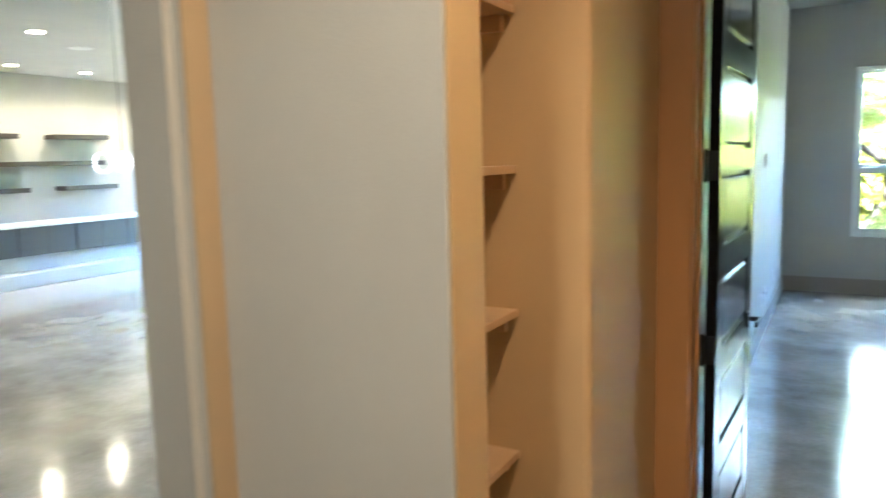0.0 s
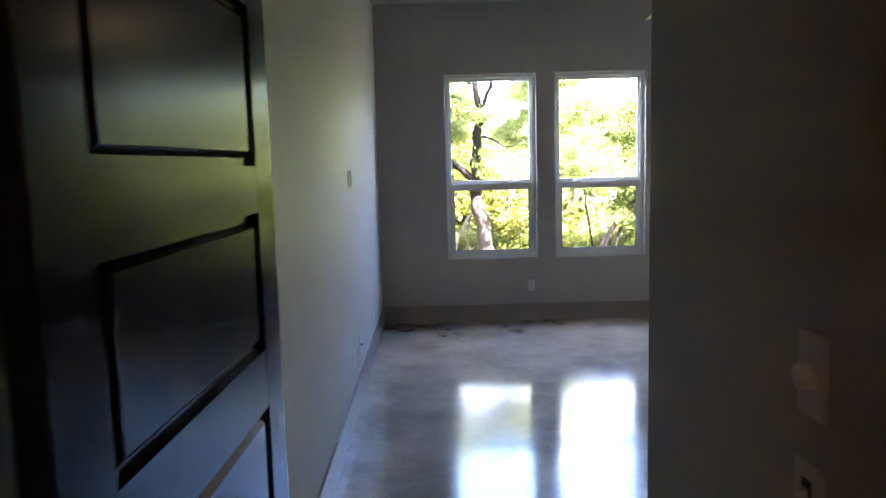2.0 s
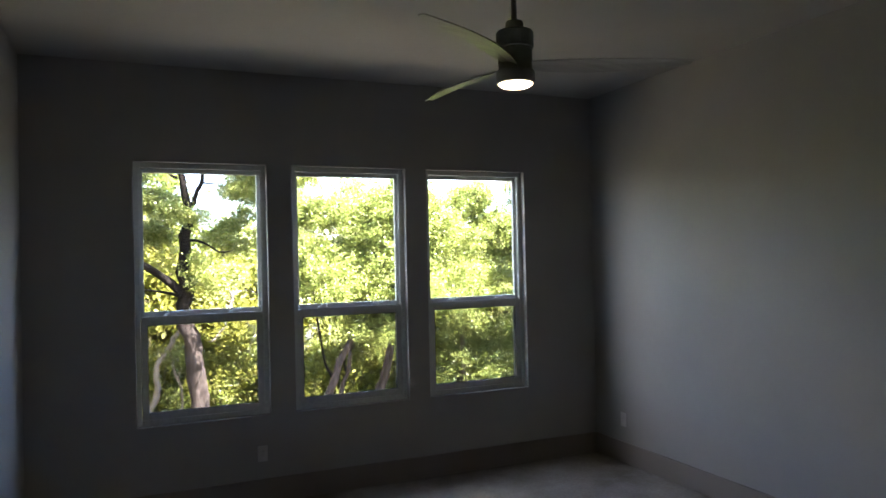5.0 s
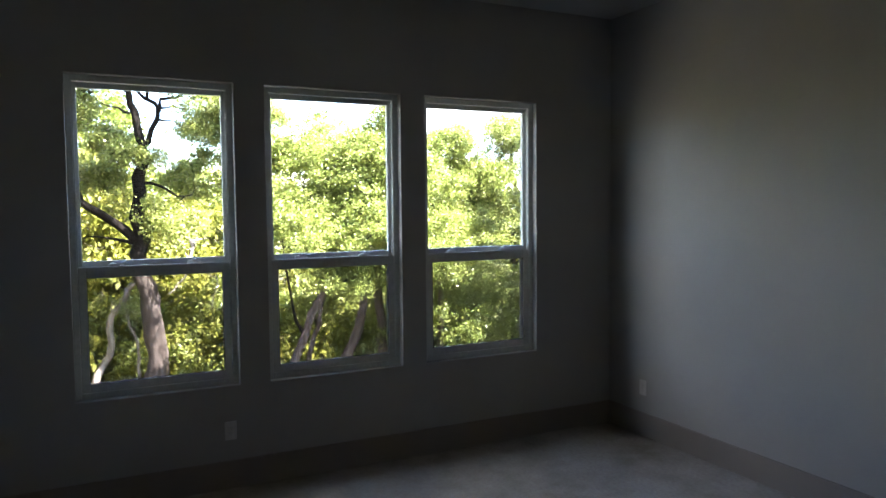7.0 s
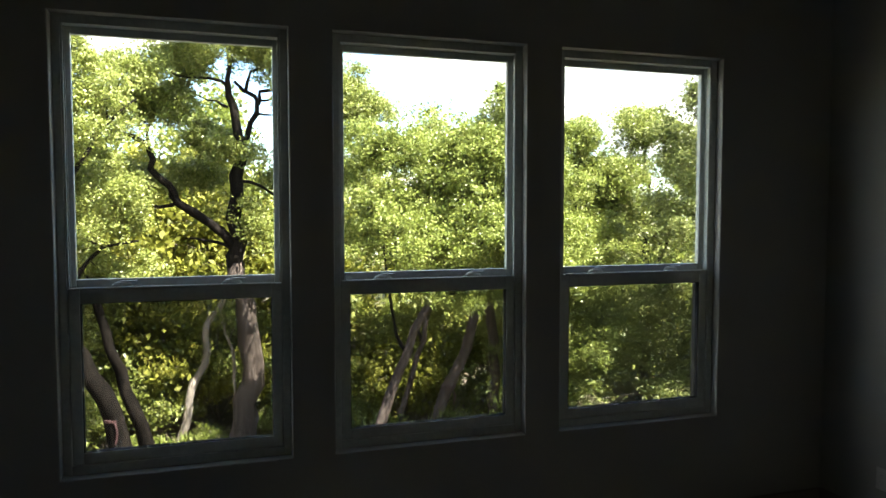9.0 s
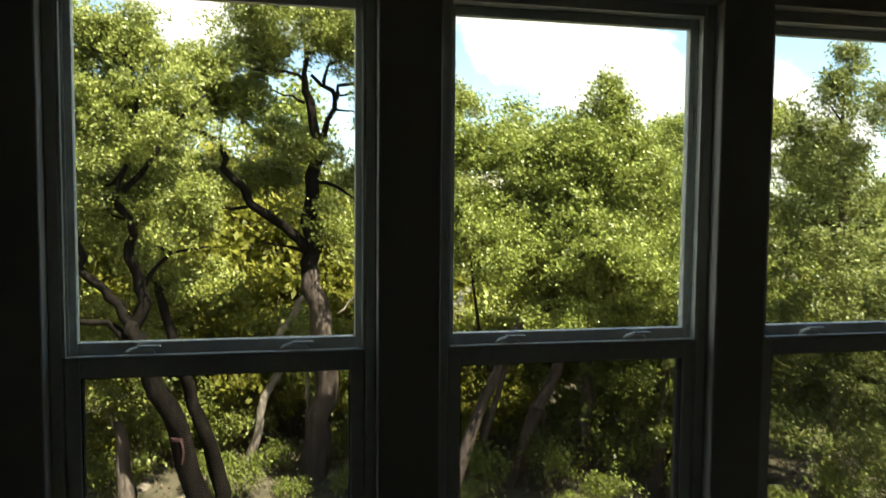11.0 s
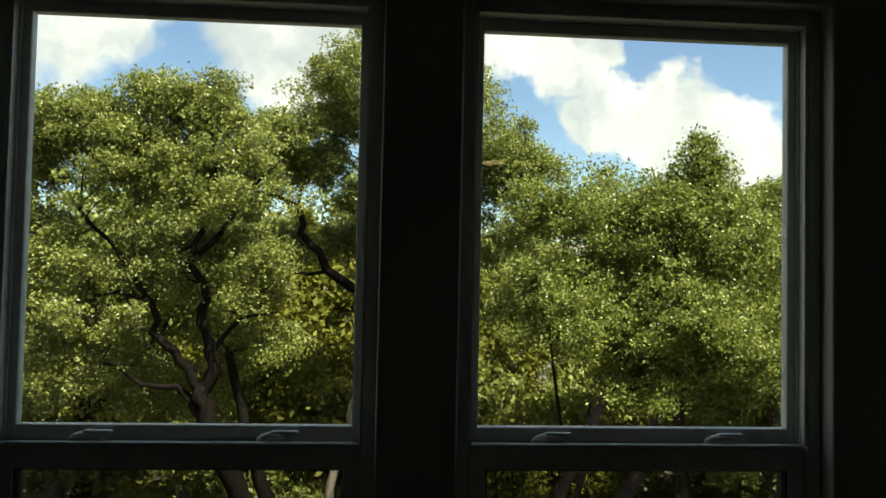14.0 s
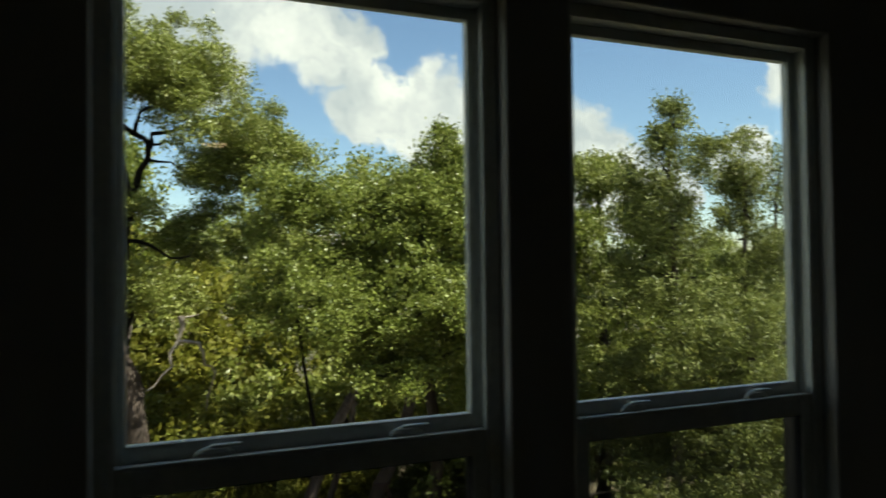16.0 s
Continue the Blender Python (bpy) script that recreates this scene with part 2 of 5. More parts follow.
M_LEAF_OAK = leaf("live_oak_leaves", (0.09, 0.112, 0.019), (0.24, 0.267, 0.055), (0.43, 0.445, 0.16), 0.38, 0.36)
M_LEAF_BRIGHT = leaf("bright_oak_leaves", (0.076, 0.10, 0.016), (0.215, 0.252, 0.046), (0.40, 0.43, 0.13), 0.38, 0.36)
M_LEAF_CEDAR = leaf("cedar_needles", (0.07, 0.09, 0.02), (0.16, 0.18, 0.042), (0.29, 0.30, 0.10), 0.5, 0.36)
M_LEAF_BROWN = leaf("olive_brush_leaves", (0.11, 0.115, 0.013), (0.21, 0.205, 0.024), (0.31, 0.285, 0.05), 0.6, 0.42)
M_LEAF_LITTER = leaf("dry_fallen_leaves", (0.10, 0.07, 0.045), (0.22, 0.16, 0.10), (0.36, 0.29, 0.2), 0.8, 0.05)

n = Nodes("woodland_soil")
a1, a2 = n.noise(0.7, 6, 0.65), n.noise(9, 6, 0.7)
c = n.ramp(a1, (0.3, (0.06, 0.046, 0.03)), (0.5, (0.12, 0.095, 0.065)), (0.7, (0.22, 0.18, 0.135)))
n.base(n.mix(n.span(a2, 0, 0.6), c, (0.07, 0.075, 0.03)), 0.95)
n.bump(a2, 0.8, 0.05)
M_SOIL = n.mat
M_ROCK = bark("limestone", (0.16, 0.13, 0.10), (0.36, 0.31, 0.26), 5)
M_FARWALL = paint("pale_far_house_wall", (0.72, 0.68, 0.6), 0.7)
M_FARROOF = plain("far_roof", (0.25, 0.22, 0.2), 0.8)


# ---- mesh helpers ----
def mesh_of(name, bm, *mats):
    me = bpy.data.meshes.new(name)
    bm.normal_update()
    bm.to_mesh(me)
    bm.free()
    for m in mats:
        me.materials.append(m)
    return me


def part(name, bm, material, parent=None, label="", smooth=False):
    ob = new(name, mesh_of(name, bm, *(material if isinstance(material, (list, tuple)) else (material,))))
    if smooth:
        ob.data.polygons.foreach_set("use_smooth", [True] * len(ob.data.polygons))
    if parent is not None:
        ob.parent = parent
    if label:
        ob["label"] = label
    return ob


def add_box(bm, lo, hi, bevel=0.0, seg=2):
    lo, hi = Vector(lo), Vector(hi)
    r = bmesh.ops.create_cube(bm, size=1.0, matrix=Matrix.Translation((lo + hi) / 2) @ Matrix.Diagonal((*(hi - lo), 1)))
    if bevel:
        es = {e for v in r["verts"] for e in v.link_edges}
        bmesh.ops.bevel(bm, geom=list(es), offset=bevel, segments=seg, affect="EDGES", profile=0.5)
    return bm


def box(lo, hi, bevel=0.0, seg=2):
    return add_box(bmesh.new(), lo, hi, bevel, seg)


def add_lathe(bm, profile, at=(0, 0, 0), n=28, m=None):
    rings = []
    for r, z in profile:
        rings.append([bm.verts.new(Vector(at) + Vector((r * math.cos(a), r * math.sin(a), z))) for a in (2 * math.pi * i / n for i in range(n))])
    for a, b in zip(rings, rings[1:]):
        for i in range(n):
            bm.faces.new((a[i], a[(i + 1) % n], b[(i + 1) % n], b[i]))
    bm.faces.new(rings[0][::-1])
    bm.faces.new(rings[-1])
    if m is not None:
        bmesh.ops.transform(bm, matrix=m, verts=[v for r in rings for v in r])
    return bm


def wall_sheet(name, axis, lo, hi, face, thick, holes=(), material=None, round_face=True, kind="structure", bevel=0.006):
    """A wall with openings cut through it. axis 'x': it runs along x, its room face at y = face and its back at face + thick; 'y': along y, with x for y.
    lo, hi: (along, z). holes: (along0, z0, along1, z1). The edges of the openings are softly rounded on the room face."""
    us = sorted({lo[0], hi[0], *(h[0] for h in holes), *(h[2] for h in holes)})
    zs = sorted({lo[1], hi[1], *(h[1] for h in holes), *(h[3] for h in holes)})

    def solid(i, j):
        if not (0 <= i < len(us) - 1 and 0 <= j < len(zs) - 1):
            return False
        u, z = (us[i] + us[i + 1]) / 2, (zs[j] + zs[j + 1]) / 2
        return not any(h[0] < u < h[2] and h[1] < z < h[3] for h in holes)

    bm = bmesh.new()
    cache = {}

    def vert(i, j, k):
        if (i, j, k) not in cache:
            d = face + (thick if k else 0)
            cache[i, j, k] = bm.verts.new((us[i], d, zs[j]) if axis == "x" else (d, us[i], zs[j]))
        return cache[i, j, k]

    for i in range(len(us) - 1):
        for j in range(len(zs) - 1):
            if not solid(i, j):
                continue
            for k in (0, 1):
                bm.faces.new([vert(i, j, k), vert(i + 1, j, k), vert(i + 1, j + 1, k), vert(i, j + 1, k)])
            for di, dj, p, q in ((-1, 0, (i, j), (i, j + 1)), (1, 0, (i + 1, j), (i + 1, j + 1)), (0, -1, (i, j), (i + 1, j)), (0, 1, (i, j + 1), (i + 1, j + 1))):
                if not solid(i + di, j + dj):
                    bm.faces.new([vert(*p, 0), vert(*q, 0), vert(*q, 1), vert(*p, 1)])
    bmesh.ops.recalc_face_normals(bm, faces=bm.faces)
    if round_face and holes:
        ax = 1 if axis == "x" else 0
        es = []
        for e in bm.edges:
            if len(e.link_faces) == 2 and all(abs(v.co[ax] - face) < 1e-6 for v in e.verts) and abs(e.link_faces[0].normal.dot(e.link_faces[1].normal)) < 0.1:
                mid = (e.verts[0].co + e.verts[1].co) / 2
                u = mid[0] if axis == "x" else mid[1]
                if any(h[0] - 1e-4 <= u <= h[2] + 1e-4 and h[1] - 1e-4 <= mid.z <= h[3] + 1e-4 for h in holes):
                    es.append(e)
        bmesh.ops.bevel(bm, geom=es, offset=bevel, segments=3, affect="EDGES", profile=0.5)
    return tagged(part(name, bm, material or M_WALL), kind=kind)


# ---- the bedroom shell ----
XW, CEIL = 2.265, 3.21
BACK = -5.59          # rear wall of the bedroom
DOORWALL = -6.67      # room face of the wall with the door
HALLX0, HALLX1 = -2.22, -1.2
SILL, HEAD = 0.652, 2.512
REVEAL = 0.007          # drywall recess beyond the frame's nominal edge
WINS = [(-1.567, -0.663), (-0.457, 0.447), (0.645, 1.553)]

floor = tagged(part("floor", box((-12.5, -14.0, -0.12), (2.6, 0.16, 0.0)), M_FLOOR), "mottled brown-grey polished stained concrete floor", "floor", kind="structure")
tagged(part("floor", box((-12.5, 0.16, -0.12), (-2.6, 0.4, 0.0)), M_FLOOR), "mottled brown-grey polished stained concrete floor", "floor", kind="structure")
tagged(part("ceiling", box((-2.4, -6.8, CEIL), (2.45, 0.16, CEIL + 0.15)), M_CEIL), "smooth pale painted bedroom ceiling", "ceiling", kind="structure")
wn = wall_sheet("wall_north", "x", (-2.45, -0.02), (2.45, CEIL), 0.0, 0.16, [(a - REVEAL, SILL - 0.004, b + REVEAL, HEAD + REVEAL) for a, b in WINS])
tagged(wn, "greige painted wall with three tall window openings", "wall")
tagged(wall_sheet("wall_west", "y", (-6.67, -0.02), (0.0, CEIL), -XW, -0.13), "greige painted side wall of the bedroom", "wall")
tagged(wall_sheet("wall_east", "y", (BACK, -0.02), (0.0, CEIL), XW, 0.15), "greige painted side wall of the bedroom", "wall")
tagged(wall_sheet("wall_south", "x", (HALLX1 + 0.12, -0.02), (XW, CEIL), BACK, -0.12), "greige painted rear wall of the bedroom", "wall")
# the entry passage's wall, with a rounded outer corner
bm = box((HALLX1, DOORWALL, -0.02), (HALLX1 + 0.12, BACK, CEIL))
es = [e for e in bm.edges if all(abs(v.co.x - HALLX1) < 1e-4 and abs(v.co.y - BACK) < 1e-4 for v in e.verts)]
bmesh.ops.bevel(bm, geom=es, offset=0.018, segments=4, affect="EDGES", profile=0.5)
tagged(part("wall_passage", bm, M_WALL), "greige wall of the short entry passage", "wall", kind="structure")
DOOR_L, DOOR_R, DOOR_H = -2.105, -1.295, 2.45
wd = wall_sheet("wall_door", "x", (-2.395, -0.02), (HALLX1 + 0.12, CEIL), DOORWALL, -0.13, [(DOOR_L - 0.02, -0.02, DOOR_R + 0.02, DOOR_H + 0.02)], round_face=False)
tagged(wd, "greige painted wall with the bedroom doorway", "wall")


def baseboard(lo, hi, side):
    """One straight run. side: the axis and sign in which its face looks."""
    bm = box(lo, hi)
    ax, sg = side
    es = [e for e in bm.edges if all(abs(v.co.z - hi[2]) < 1e-5 and abs(v.co[ax] - (hi[ax] if sg > 0 else lo[ax])) < 1e-5 for v in e.verts)]
    bmesh.ops.bevel(bm, geom=es, offset=0.004, segments=2, affect="EDGES")
    return tagged(part("baseboard", bm, M_BASE), "flat tall taupe painted baseboard", "baseboard", kind="structure")


BH, BT = 0.175, 0.014
baseboard((-XW + BT, -BT, 0), (XW - BT, 0, BH), (1, -1))
baseboard((-XW, -6.65, 0), (-XW + BT, 0, BH), (0, 1))
baseboard((XW - BT, BACK + BT, 0), (XW, 0, BH), (0, -1))
baseboard((HALLX1 + 0.005, BACK, 0), (XW, BACK + BT, BH), (1, 1))
baseboard((HALLX1 - BT, DOORWALL + 0.02, 0), (HALLX1, BACK - 0.02, BH), (0, -1))


# ---- windows ----
def ring(lo, hi, w_side, w_top, w_bottom, y0, y1, bevel=0.003):
    """Four rails round an opening lo..hi (x, z), joined into one frame."""
    bm = bmesh.new()
    add_box(bm, (lo[0], y0, lo[1]), (lo[0] + w_side, y1, hi[1]), bevel)
    add_box(bm, (hi[0] - w_side, y0, lo[1]), (hi[0], y1, hi[1]), bevel)
    add_box(bm, (lo[0] + w_side, y0 + 0.0005, hi[1] - w_top), (hi[0] - w_side, y1 - 0.0005, hi[1]), bevel)
    add_box(bm, (lo[0] + w_side, y0 + 0.0005, lo[1]), (hi[0] - w_side, y1 - 0.0005, lo[1] + w_bottom), bevel)
    return bm


MEET = 1.418


def window(i, x0, x1):
    w = tagged(new("window_%d" % i), "white vinyl single-hung window with two panes, in a plain drywall recess", "window", "windows in a row", "structure")
    fr = part("window_frame", ring((x0 - REVEAL, SILL - 0.004), (x1 + REVEAL, HEAD + REVEAL), 0.026 + REVEAL, 0.03 + REVEAL, 0.038, 0.05, 0.15), M_VINYL, w)
    # stepped tracks inside the frame
    bm = bmesh.new()
    for xa, xb in ((x0 + 0.026, x0 + 0.034), (x1 - 0.034, x1 - 0.026)):
        add_box(bm, (xa, 0.092, MEET + 0.002), (xb, 0.098, HEAD - 0.03), 0.001, 1)
        add_box(bm, (xa, 0.052, MEET), (xb, 0.060, HEAD - 0.03), 0.001, 1)
    part("sash_track", bm, M_VINYL, w)
    up = part("upper_sash", ring((x0 + 0.026, MEET - 0.012), (x1 - 0.026, HEAD - 0.03), 0.027, 0.030, 0.046, 0.099, 0.128), M_VINYL, w)
    part("pane", box((x0 + 0.050, 0.110, MEET + 0.030), (x1 - 0.050, 0.114, HEAD - 0.056)), M_GLASS, up).visible_shadow = False
    low = part("lower_sash", ring((x0 + 0.028, SILL + 0.034), (x1 - 0.028, MEET), 0.042, 0.062, 0.048, 0.060, 0.091), M_VINYL, w)
    part("pane", box((x0 + 0.068, 0.073, SILL + 0.08), (x1 - 0.068, 0.077, MEET - 0.060)), M_GLASS, low).visible_shadow = False
    part("glazing_seal", ring((x0 + 0.0695, SILL + 0.0815), (x1 - 0.0695, MEET - 0.0615), 0.004, 0.003, 0.003, 0.064, 0.0905, 0), M_SEAL, low, "black glazing seal round the pane")
    # a thin lip along the top of the lower sash
    part("lift_rail", box((x0 + 0.05, 0.050, MEET - 0.006), (x1 - 0.05, 0.066, MEET + 0.004), 0.003), M_VINYL, low)
    for u in (0.252, 0.738):
        xc = x0 + (x1 - x0) * u
        lk = bmesh.new()
        # domed body, and a swivelling tongue
        bmesh.ops.create_uvsphere(lk, u_segments=16, v_segments=8, radius=1, matrix=Matrix.Translation((xc, 0.078, MEET + 0.002)) @ Matrix.Diagonal((0.044, 0.018, 0.023, 1)))
        bmesh.ops.bisect_plane(lk, geom=list(lk.verts) + list(lk.edges) + list(lk.faces), plane_co=(0, 0, MEET), plane_no=(0, 0, -1), clear_outer=True)
        add_box(lk, (xc - 0.008, 0.070, MEET + 0.020), (xc + 0.058, 0.086, MEET + 0.027), 0.003)
        part("latch", lk, M_VINYL, low, smooth=False)
    sc = part("screen_frame", ring((x0 + 0.027, SILL + 0.036), (x1 - 0.027, MEET - 0.014), 0.024, 0.02, 0.024, 0.094, 0.149, 0.001), M_SCREENFRAME, w, "dark bronze screen frame")
    part("insect_screen", box((x0 + 0.05, 0.136, SILL + 0.058), (x1 - 0.05, 0.1365, MEET - 0.033)), M_MESH, sc, "fine dark insect mesh")
    return w


for i, (a, b) in enumerate(WINS):
    window(i + 1, a, b)


# ---- doorway and door ----
dw = tagged(new("door_frame"), "painted door frame with stop and flat casing, hall lamplight in its colour", "door frame", kind="structure")
JT = 0.02
for nm, x0, x1 in (("jamb", DOOR_L - JT, DOOR_L), ("jamb", DOOR_R, DOOR_R + JT)):
    part(nm, box((x0, DOORWALL - 0.135, 0), (x1, DOORWALL + 0.005, DOOR_H + JT), 0.002), M_TRIMLAMPLIT, dw)
part("head_jamb", box((DOOR_L, DOORWALL - 0.135, DOOR_H), (DOOR_R, DOORWALL + 0.005, DOOR_H + JT), 0.002), M_TRIMLAMPLIT, dw)
for x0, x1 in ((DOOR_L, DOOR_L + 0.011), (DOOR_R - 0.011, DOOR_R)):
    part("stop", box((x0, DOORWALL - 0.085, 0), (x1, DOORWALL - 0.043, DOOR_H), 0.003), M_TRIMLAMPLIT, dw)


def casing(y0, y1, lx, rx, mat):
    for x0, x1 in ((lx, DOOR_L - 0.006), (DOOR_R + 0.006, rx)):
        part("casing", box((x0, y0, 0), (x1, y1, DOOR_H + 0.09), 0.004), mat, dw)
    part("head_casing", box((DOOR_L - 0.006, y0 + 0.001, DOOR_H + 0.006), (DOOR_R + 0.006, y1 - 0.001, DOOR_H + 0.09), 0.004), mat, dw)


casing(DOORWALL + 0.005, DOORWALL + 0.02, -2.19, HALLX1 - 0.004, M_TRIM)
casing(DOORWALL - 0.152, DOORWALL - 0.135, HALLX0 + 0.001, HALLX1 - 0.001, M_TRIMLAMPLIT)

DW, DT, DH = 0.805, 0.035, 2.43
PANELS = [(0.20, 0.455), (0.565, 0.82), (0.93, 1.186), (1.296, 1.551), (1.636, 1.917), (2.026, 2.281)]
door = tagged(new("panel_door"), "satin black six-panel door standing open against the passage wall", "door")
door.matrix_world = pose(DOOR_L + 0.019, DOORWALL + 0.014, 0.008, 0, 0, 88.0)
bm = bmesh.new()
ST = 0.112
# stiles, rails; local x along the leaf, y its thickness from 0 to -DT
for x0, x1 in ((0.0, ST), (DW - ST, DW)):
    add_box(bm, (x0, -DT, 0), (x1, 0, DH), 0.002)
zs = [0.0] + [v for p in PANELS for v in p] + [DH]
for z0, z1 in zip(zs[::2], zs[1::2]):
    add_box(bm, (ST, -DT + 0.0004, z0), (DW - ST, -0.0004, z1))
part("leaf_frame", bm, M_DOOR, door)
for z0, z1 in PANELS:
    bm = bmesh.new()
    add_box(bm, (ST, -DT + 0.013, z0), (DW - ST, -0.013, z1))
    for s in (0, 1):
        # a raised field with sloping edges on each face
        yb, yf = (-0.013, -0.003) if s else (-DT + 0.013, -DT + 0.003)
        o, q = 0.015, 0.026
        outer = [bm.verts.new(v) for v in ((ST + o, yb, z0 + o), (DW - ST - o, yb, z0 + o), (DW - ST - o, yb, z1 - o), (ST + o, yb, z1 - o))]
        inner = [bm.verts.new(v) for v in ((ST + q, yf, z0 + q), (DW - ST - q, yf, z0 + q), (DW - ST - q, yf, z1 - q), (ST + q, yf, z1 - q))]
        bm.faces.new(inner)
        for k in range(4):
            bm.faces.new((outer[k], outer[(k + 1) % 4], inner[(k + 1) % 4], inner[k]))
    bmesh.ops.recalc_face_normals(bm, faces=bm.faces)
    part("panel", bm, M_DOOR, door)
for z in (0.28, 0.945, 1.58, 2.25):
    bm = bmesh.new()
    add_lathe(bm, [(0.003, z - 0.058), (0.007, z - 0.052), (0.007, z + 0.052), (0.003, z + 0.058)], (-0.008, 0.008, 0), 12)
    add_box(bm, (-0.003, -0.032, z - 0.05), (-0.0005, 0.006, z + 0.05))
    add_box(bm, (-0.030, 0.011, z - 0.05), (-0.004, 0.0135, z + 0.05))
    part("hinge", bm, M_BLACKMETAL, door, "black butt hinge")
for s in (-1, 1):
    y0 = -DT if s < 0 else 0.0
    hz, hx = 0.907, DW - 0.066
    bm = bmesh.new()
    add_box(bm, (hx - 0.033, min(y0, y0 + s * 0.008), hz - 0.033), (hx + 0.033, max(y0, y0 + s * 0.008), hz + 0.033), 0.002)
    rose = part("rosette", bm, M_BLACKMETAL, door, "matte black square rosette")
    bm = bmesh.new()
    add_lathe(bm, [(0.011, 0.006), (0.011, 0.05)], (0, 0, 0), 14, Matrix.Translation((hx, y0, hz)) @ Matrix.Rotation(radians(90 if s < 0 else -90), 4, "X"))
    add_box(bm, (hx - 0.115, min(y0 + s * 0.042, y0 + s * 0.054), hz - 0.011), (hx + 0.014, max(y0 + s * 0.042, y0 + s * 0.054), hz + 0.011), 0.003)
    part("lever_handle", bm, M_BLACKMETAL, rose, "matte black square lever")
part("latch_plate", box((DW - 0.0005, -DT + 0.005, 0.875), (DW + 0.0015, -0.005, 0.94)), M_BLACKMETAL, door)


# ---- plates on the walls ----
def plate_pose(at, normal):
    """Local x across, y out of the wall, z up."""
    n3 = Vector(normal)
    x = Vector((0, 0, 1)).cross(n3) * -1
    return Matrix(((x.x, n3.x, 0, at[0]), (x.y, n3.y, 0, at[1]), (x.z, n3.z, 1, at[2]), (0, 0, 0, 1)))


def wall_plate(name, at, normal, label, category, group="", inner="outlet", w=0.072, h=0.117):
    p = tagged(new(name), label, category, group)
    part("cover", box((-w / 2, 0, -h / 2), (w / 2, 0.006, h / 2), 0.003), M_PLATE, p)
    if inner == "outlet":
        rc = part("receptacle", box((-0.017, 0.005, -0.034), (0.017, 0.0085, 0.034), 0.002), M_PLATE, p)
        for zc in (-0.018, 0.018):
            for dx in (-0.006, 0.006):
                part("slot", box((dx - 0.001, 0.0083, zc - 0.002), (dx + 0.001, 0.0088, zc + 0.006)), M_SLOT, rc)
            part("slot", box((-0.002, 0.0083, zc - 0.010), (0.002, 0.0088, zc - 0.006)), M_SLOT, rc)
    elif inner == "jack":
        bm = add_lathe(bmesh.new(), [(0.006, 0.0), (0.006, 0.012), (0.003, 0.012), (0.003, 0.014)], (0, 0, 0), 14, Matrix.Translation((0, 0.005, 0)) @ Matrix.Rotation(radians(-90), 4, "X"))
        part("jack", bm, M_BLACKMETAL, p)
    elif inner == "knob":
        bm = add_lathe(bmesh.new(), [(0.019, 0.0), (0.017, 0.018), (0.012, 0.021)], (0, 0, 0), 22, Matrix.Translation((0, 0.005, 0)) @ Matrix.Rotation(radians(-90), 4, "X"))
        part("knob", bm, M_PLATE, p, smooth=False)
    elif inner == "toggle":
        part("slider_recess", box((-0.012, 0.005, -0.005), (0.012, 0.0075, 0.036), 0.001), M_SLOT, p)
        part("toggle", box((-0.006, 0.006, 0.010), (0.006, 0.018, 0.024), 0.002), M_PLATE, p)
        part("button", box((-0.006, 0.005, -0.036), (0.006, 0.010, -0.024), 0.002), M_PLATE, p)
    elif inner == "rocker":
        part("rocker", box((-0.017, 0.005, -0.034), (0.017, 0.009, 0.034), 0.002), M_PLATE, p)
    p.matrix_world = plate_pose(at, normal)
    return p


EW = (1, 0, 0)
wall_plate("power_outlet", (-0.722, 0, 0.364), (0, -1, 0), "white duplex power outlet on the window wall", "outlet", "power outlets")
wall_plate("power_outlet", (XW, -0.396, 0.364), (-1, 0, 0), "white duplex power outlet low on the side wall", "outlet", "power outlets")
wall_plate("power_outlet", (-XW, -1.27, 0.364), EW, "white duplex power outlet low on the side wall", "outlet", "power outlets")
wall_plate("cable_plate", (-XW, -2.27, 0.364), EW, "white plate with a dark coaxial jack", "wall plate", inner="jack")
wall_plate("power_outlet", (-XW, -2.66, 0.364), EW, "white duplex power outlet low on the side wall", "outlet", "power outlets")
wall_plate("power_outlet", (-XW, -2.42, 1.55), EW, "white power outlet at eye height for a wall screen", "outlet", "power outlets")
wall_plate("cable_plate", (-XW, -2.56, 1.55), EW, "white blank cable plate at eye height", "wall plate", inner="rocker")
wall_plate("dimmer_switch", (HALLX1, -6.345, 1.344), (-1, 0, 0), "white dimmer switch with a round knob", "switch", inner="knob")
wall_plate("fan_control", (HALLX1, -6.345, 1.162), (-1, 0, 0), "white fan control plate with dark slider", "switch", inner="toggle")


# ---- ceiling fan ----
FX, FY, FZ = 0.0, -2.66, 2.555
fan = tagged(new("ceiling_fan"), "grey-bronze ceiling fan with three pale translucent blades and a lit lamp", "ceiling fan")
fan.matrix_world = pose(FX, FY, FZ)
part("canopy", add_lathe(bmesh.new(), [(0.062, CEIL - FZ - 0.001), (0.06, CEIL - FZ - 0.03), (0.03, CEIL - FZ - 0.06)][::-1]), M_BRONZE, fan, smooth=False)
part("downrod", add_lathe(bmesh.new(), [(0.0125, 0.28), (0.0125, CEIL - FZ - 0.05)]), M_BRONZE, fan)
part("coupling", add_lathe(bmesh.new(), [(0.040, 0.235), (0.040, 0.282), (0.036, 0.288)]), M_BRONZE, fan)
part("motor_housing", add_lathe(bmesh.new(), [(0.082, 0.165), (0.084, 0.17), (0.084, 0.235), (0.078, 0.243)], n=36), M_BRONZE, fan)
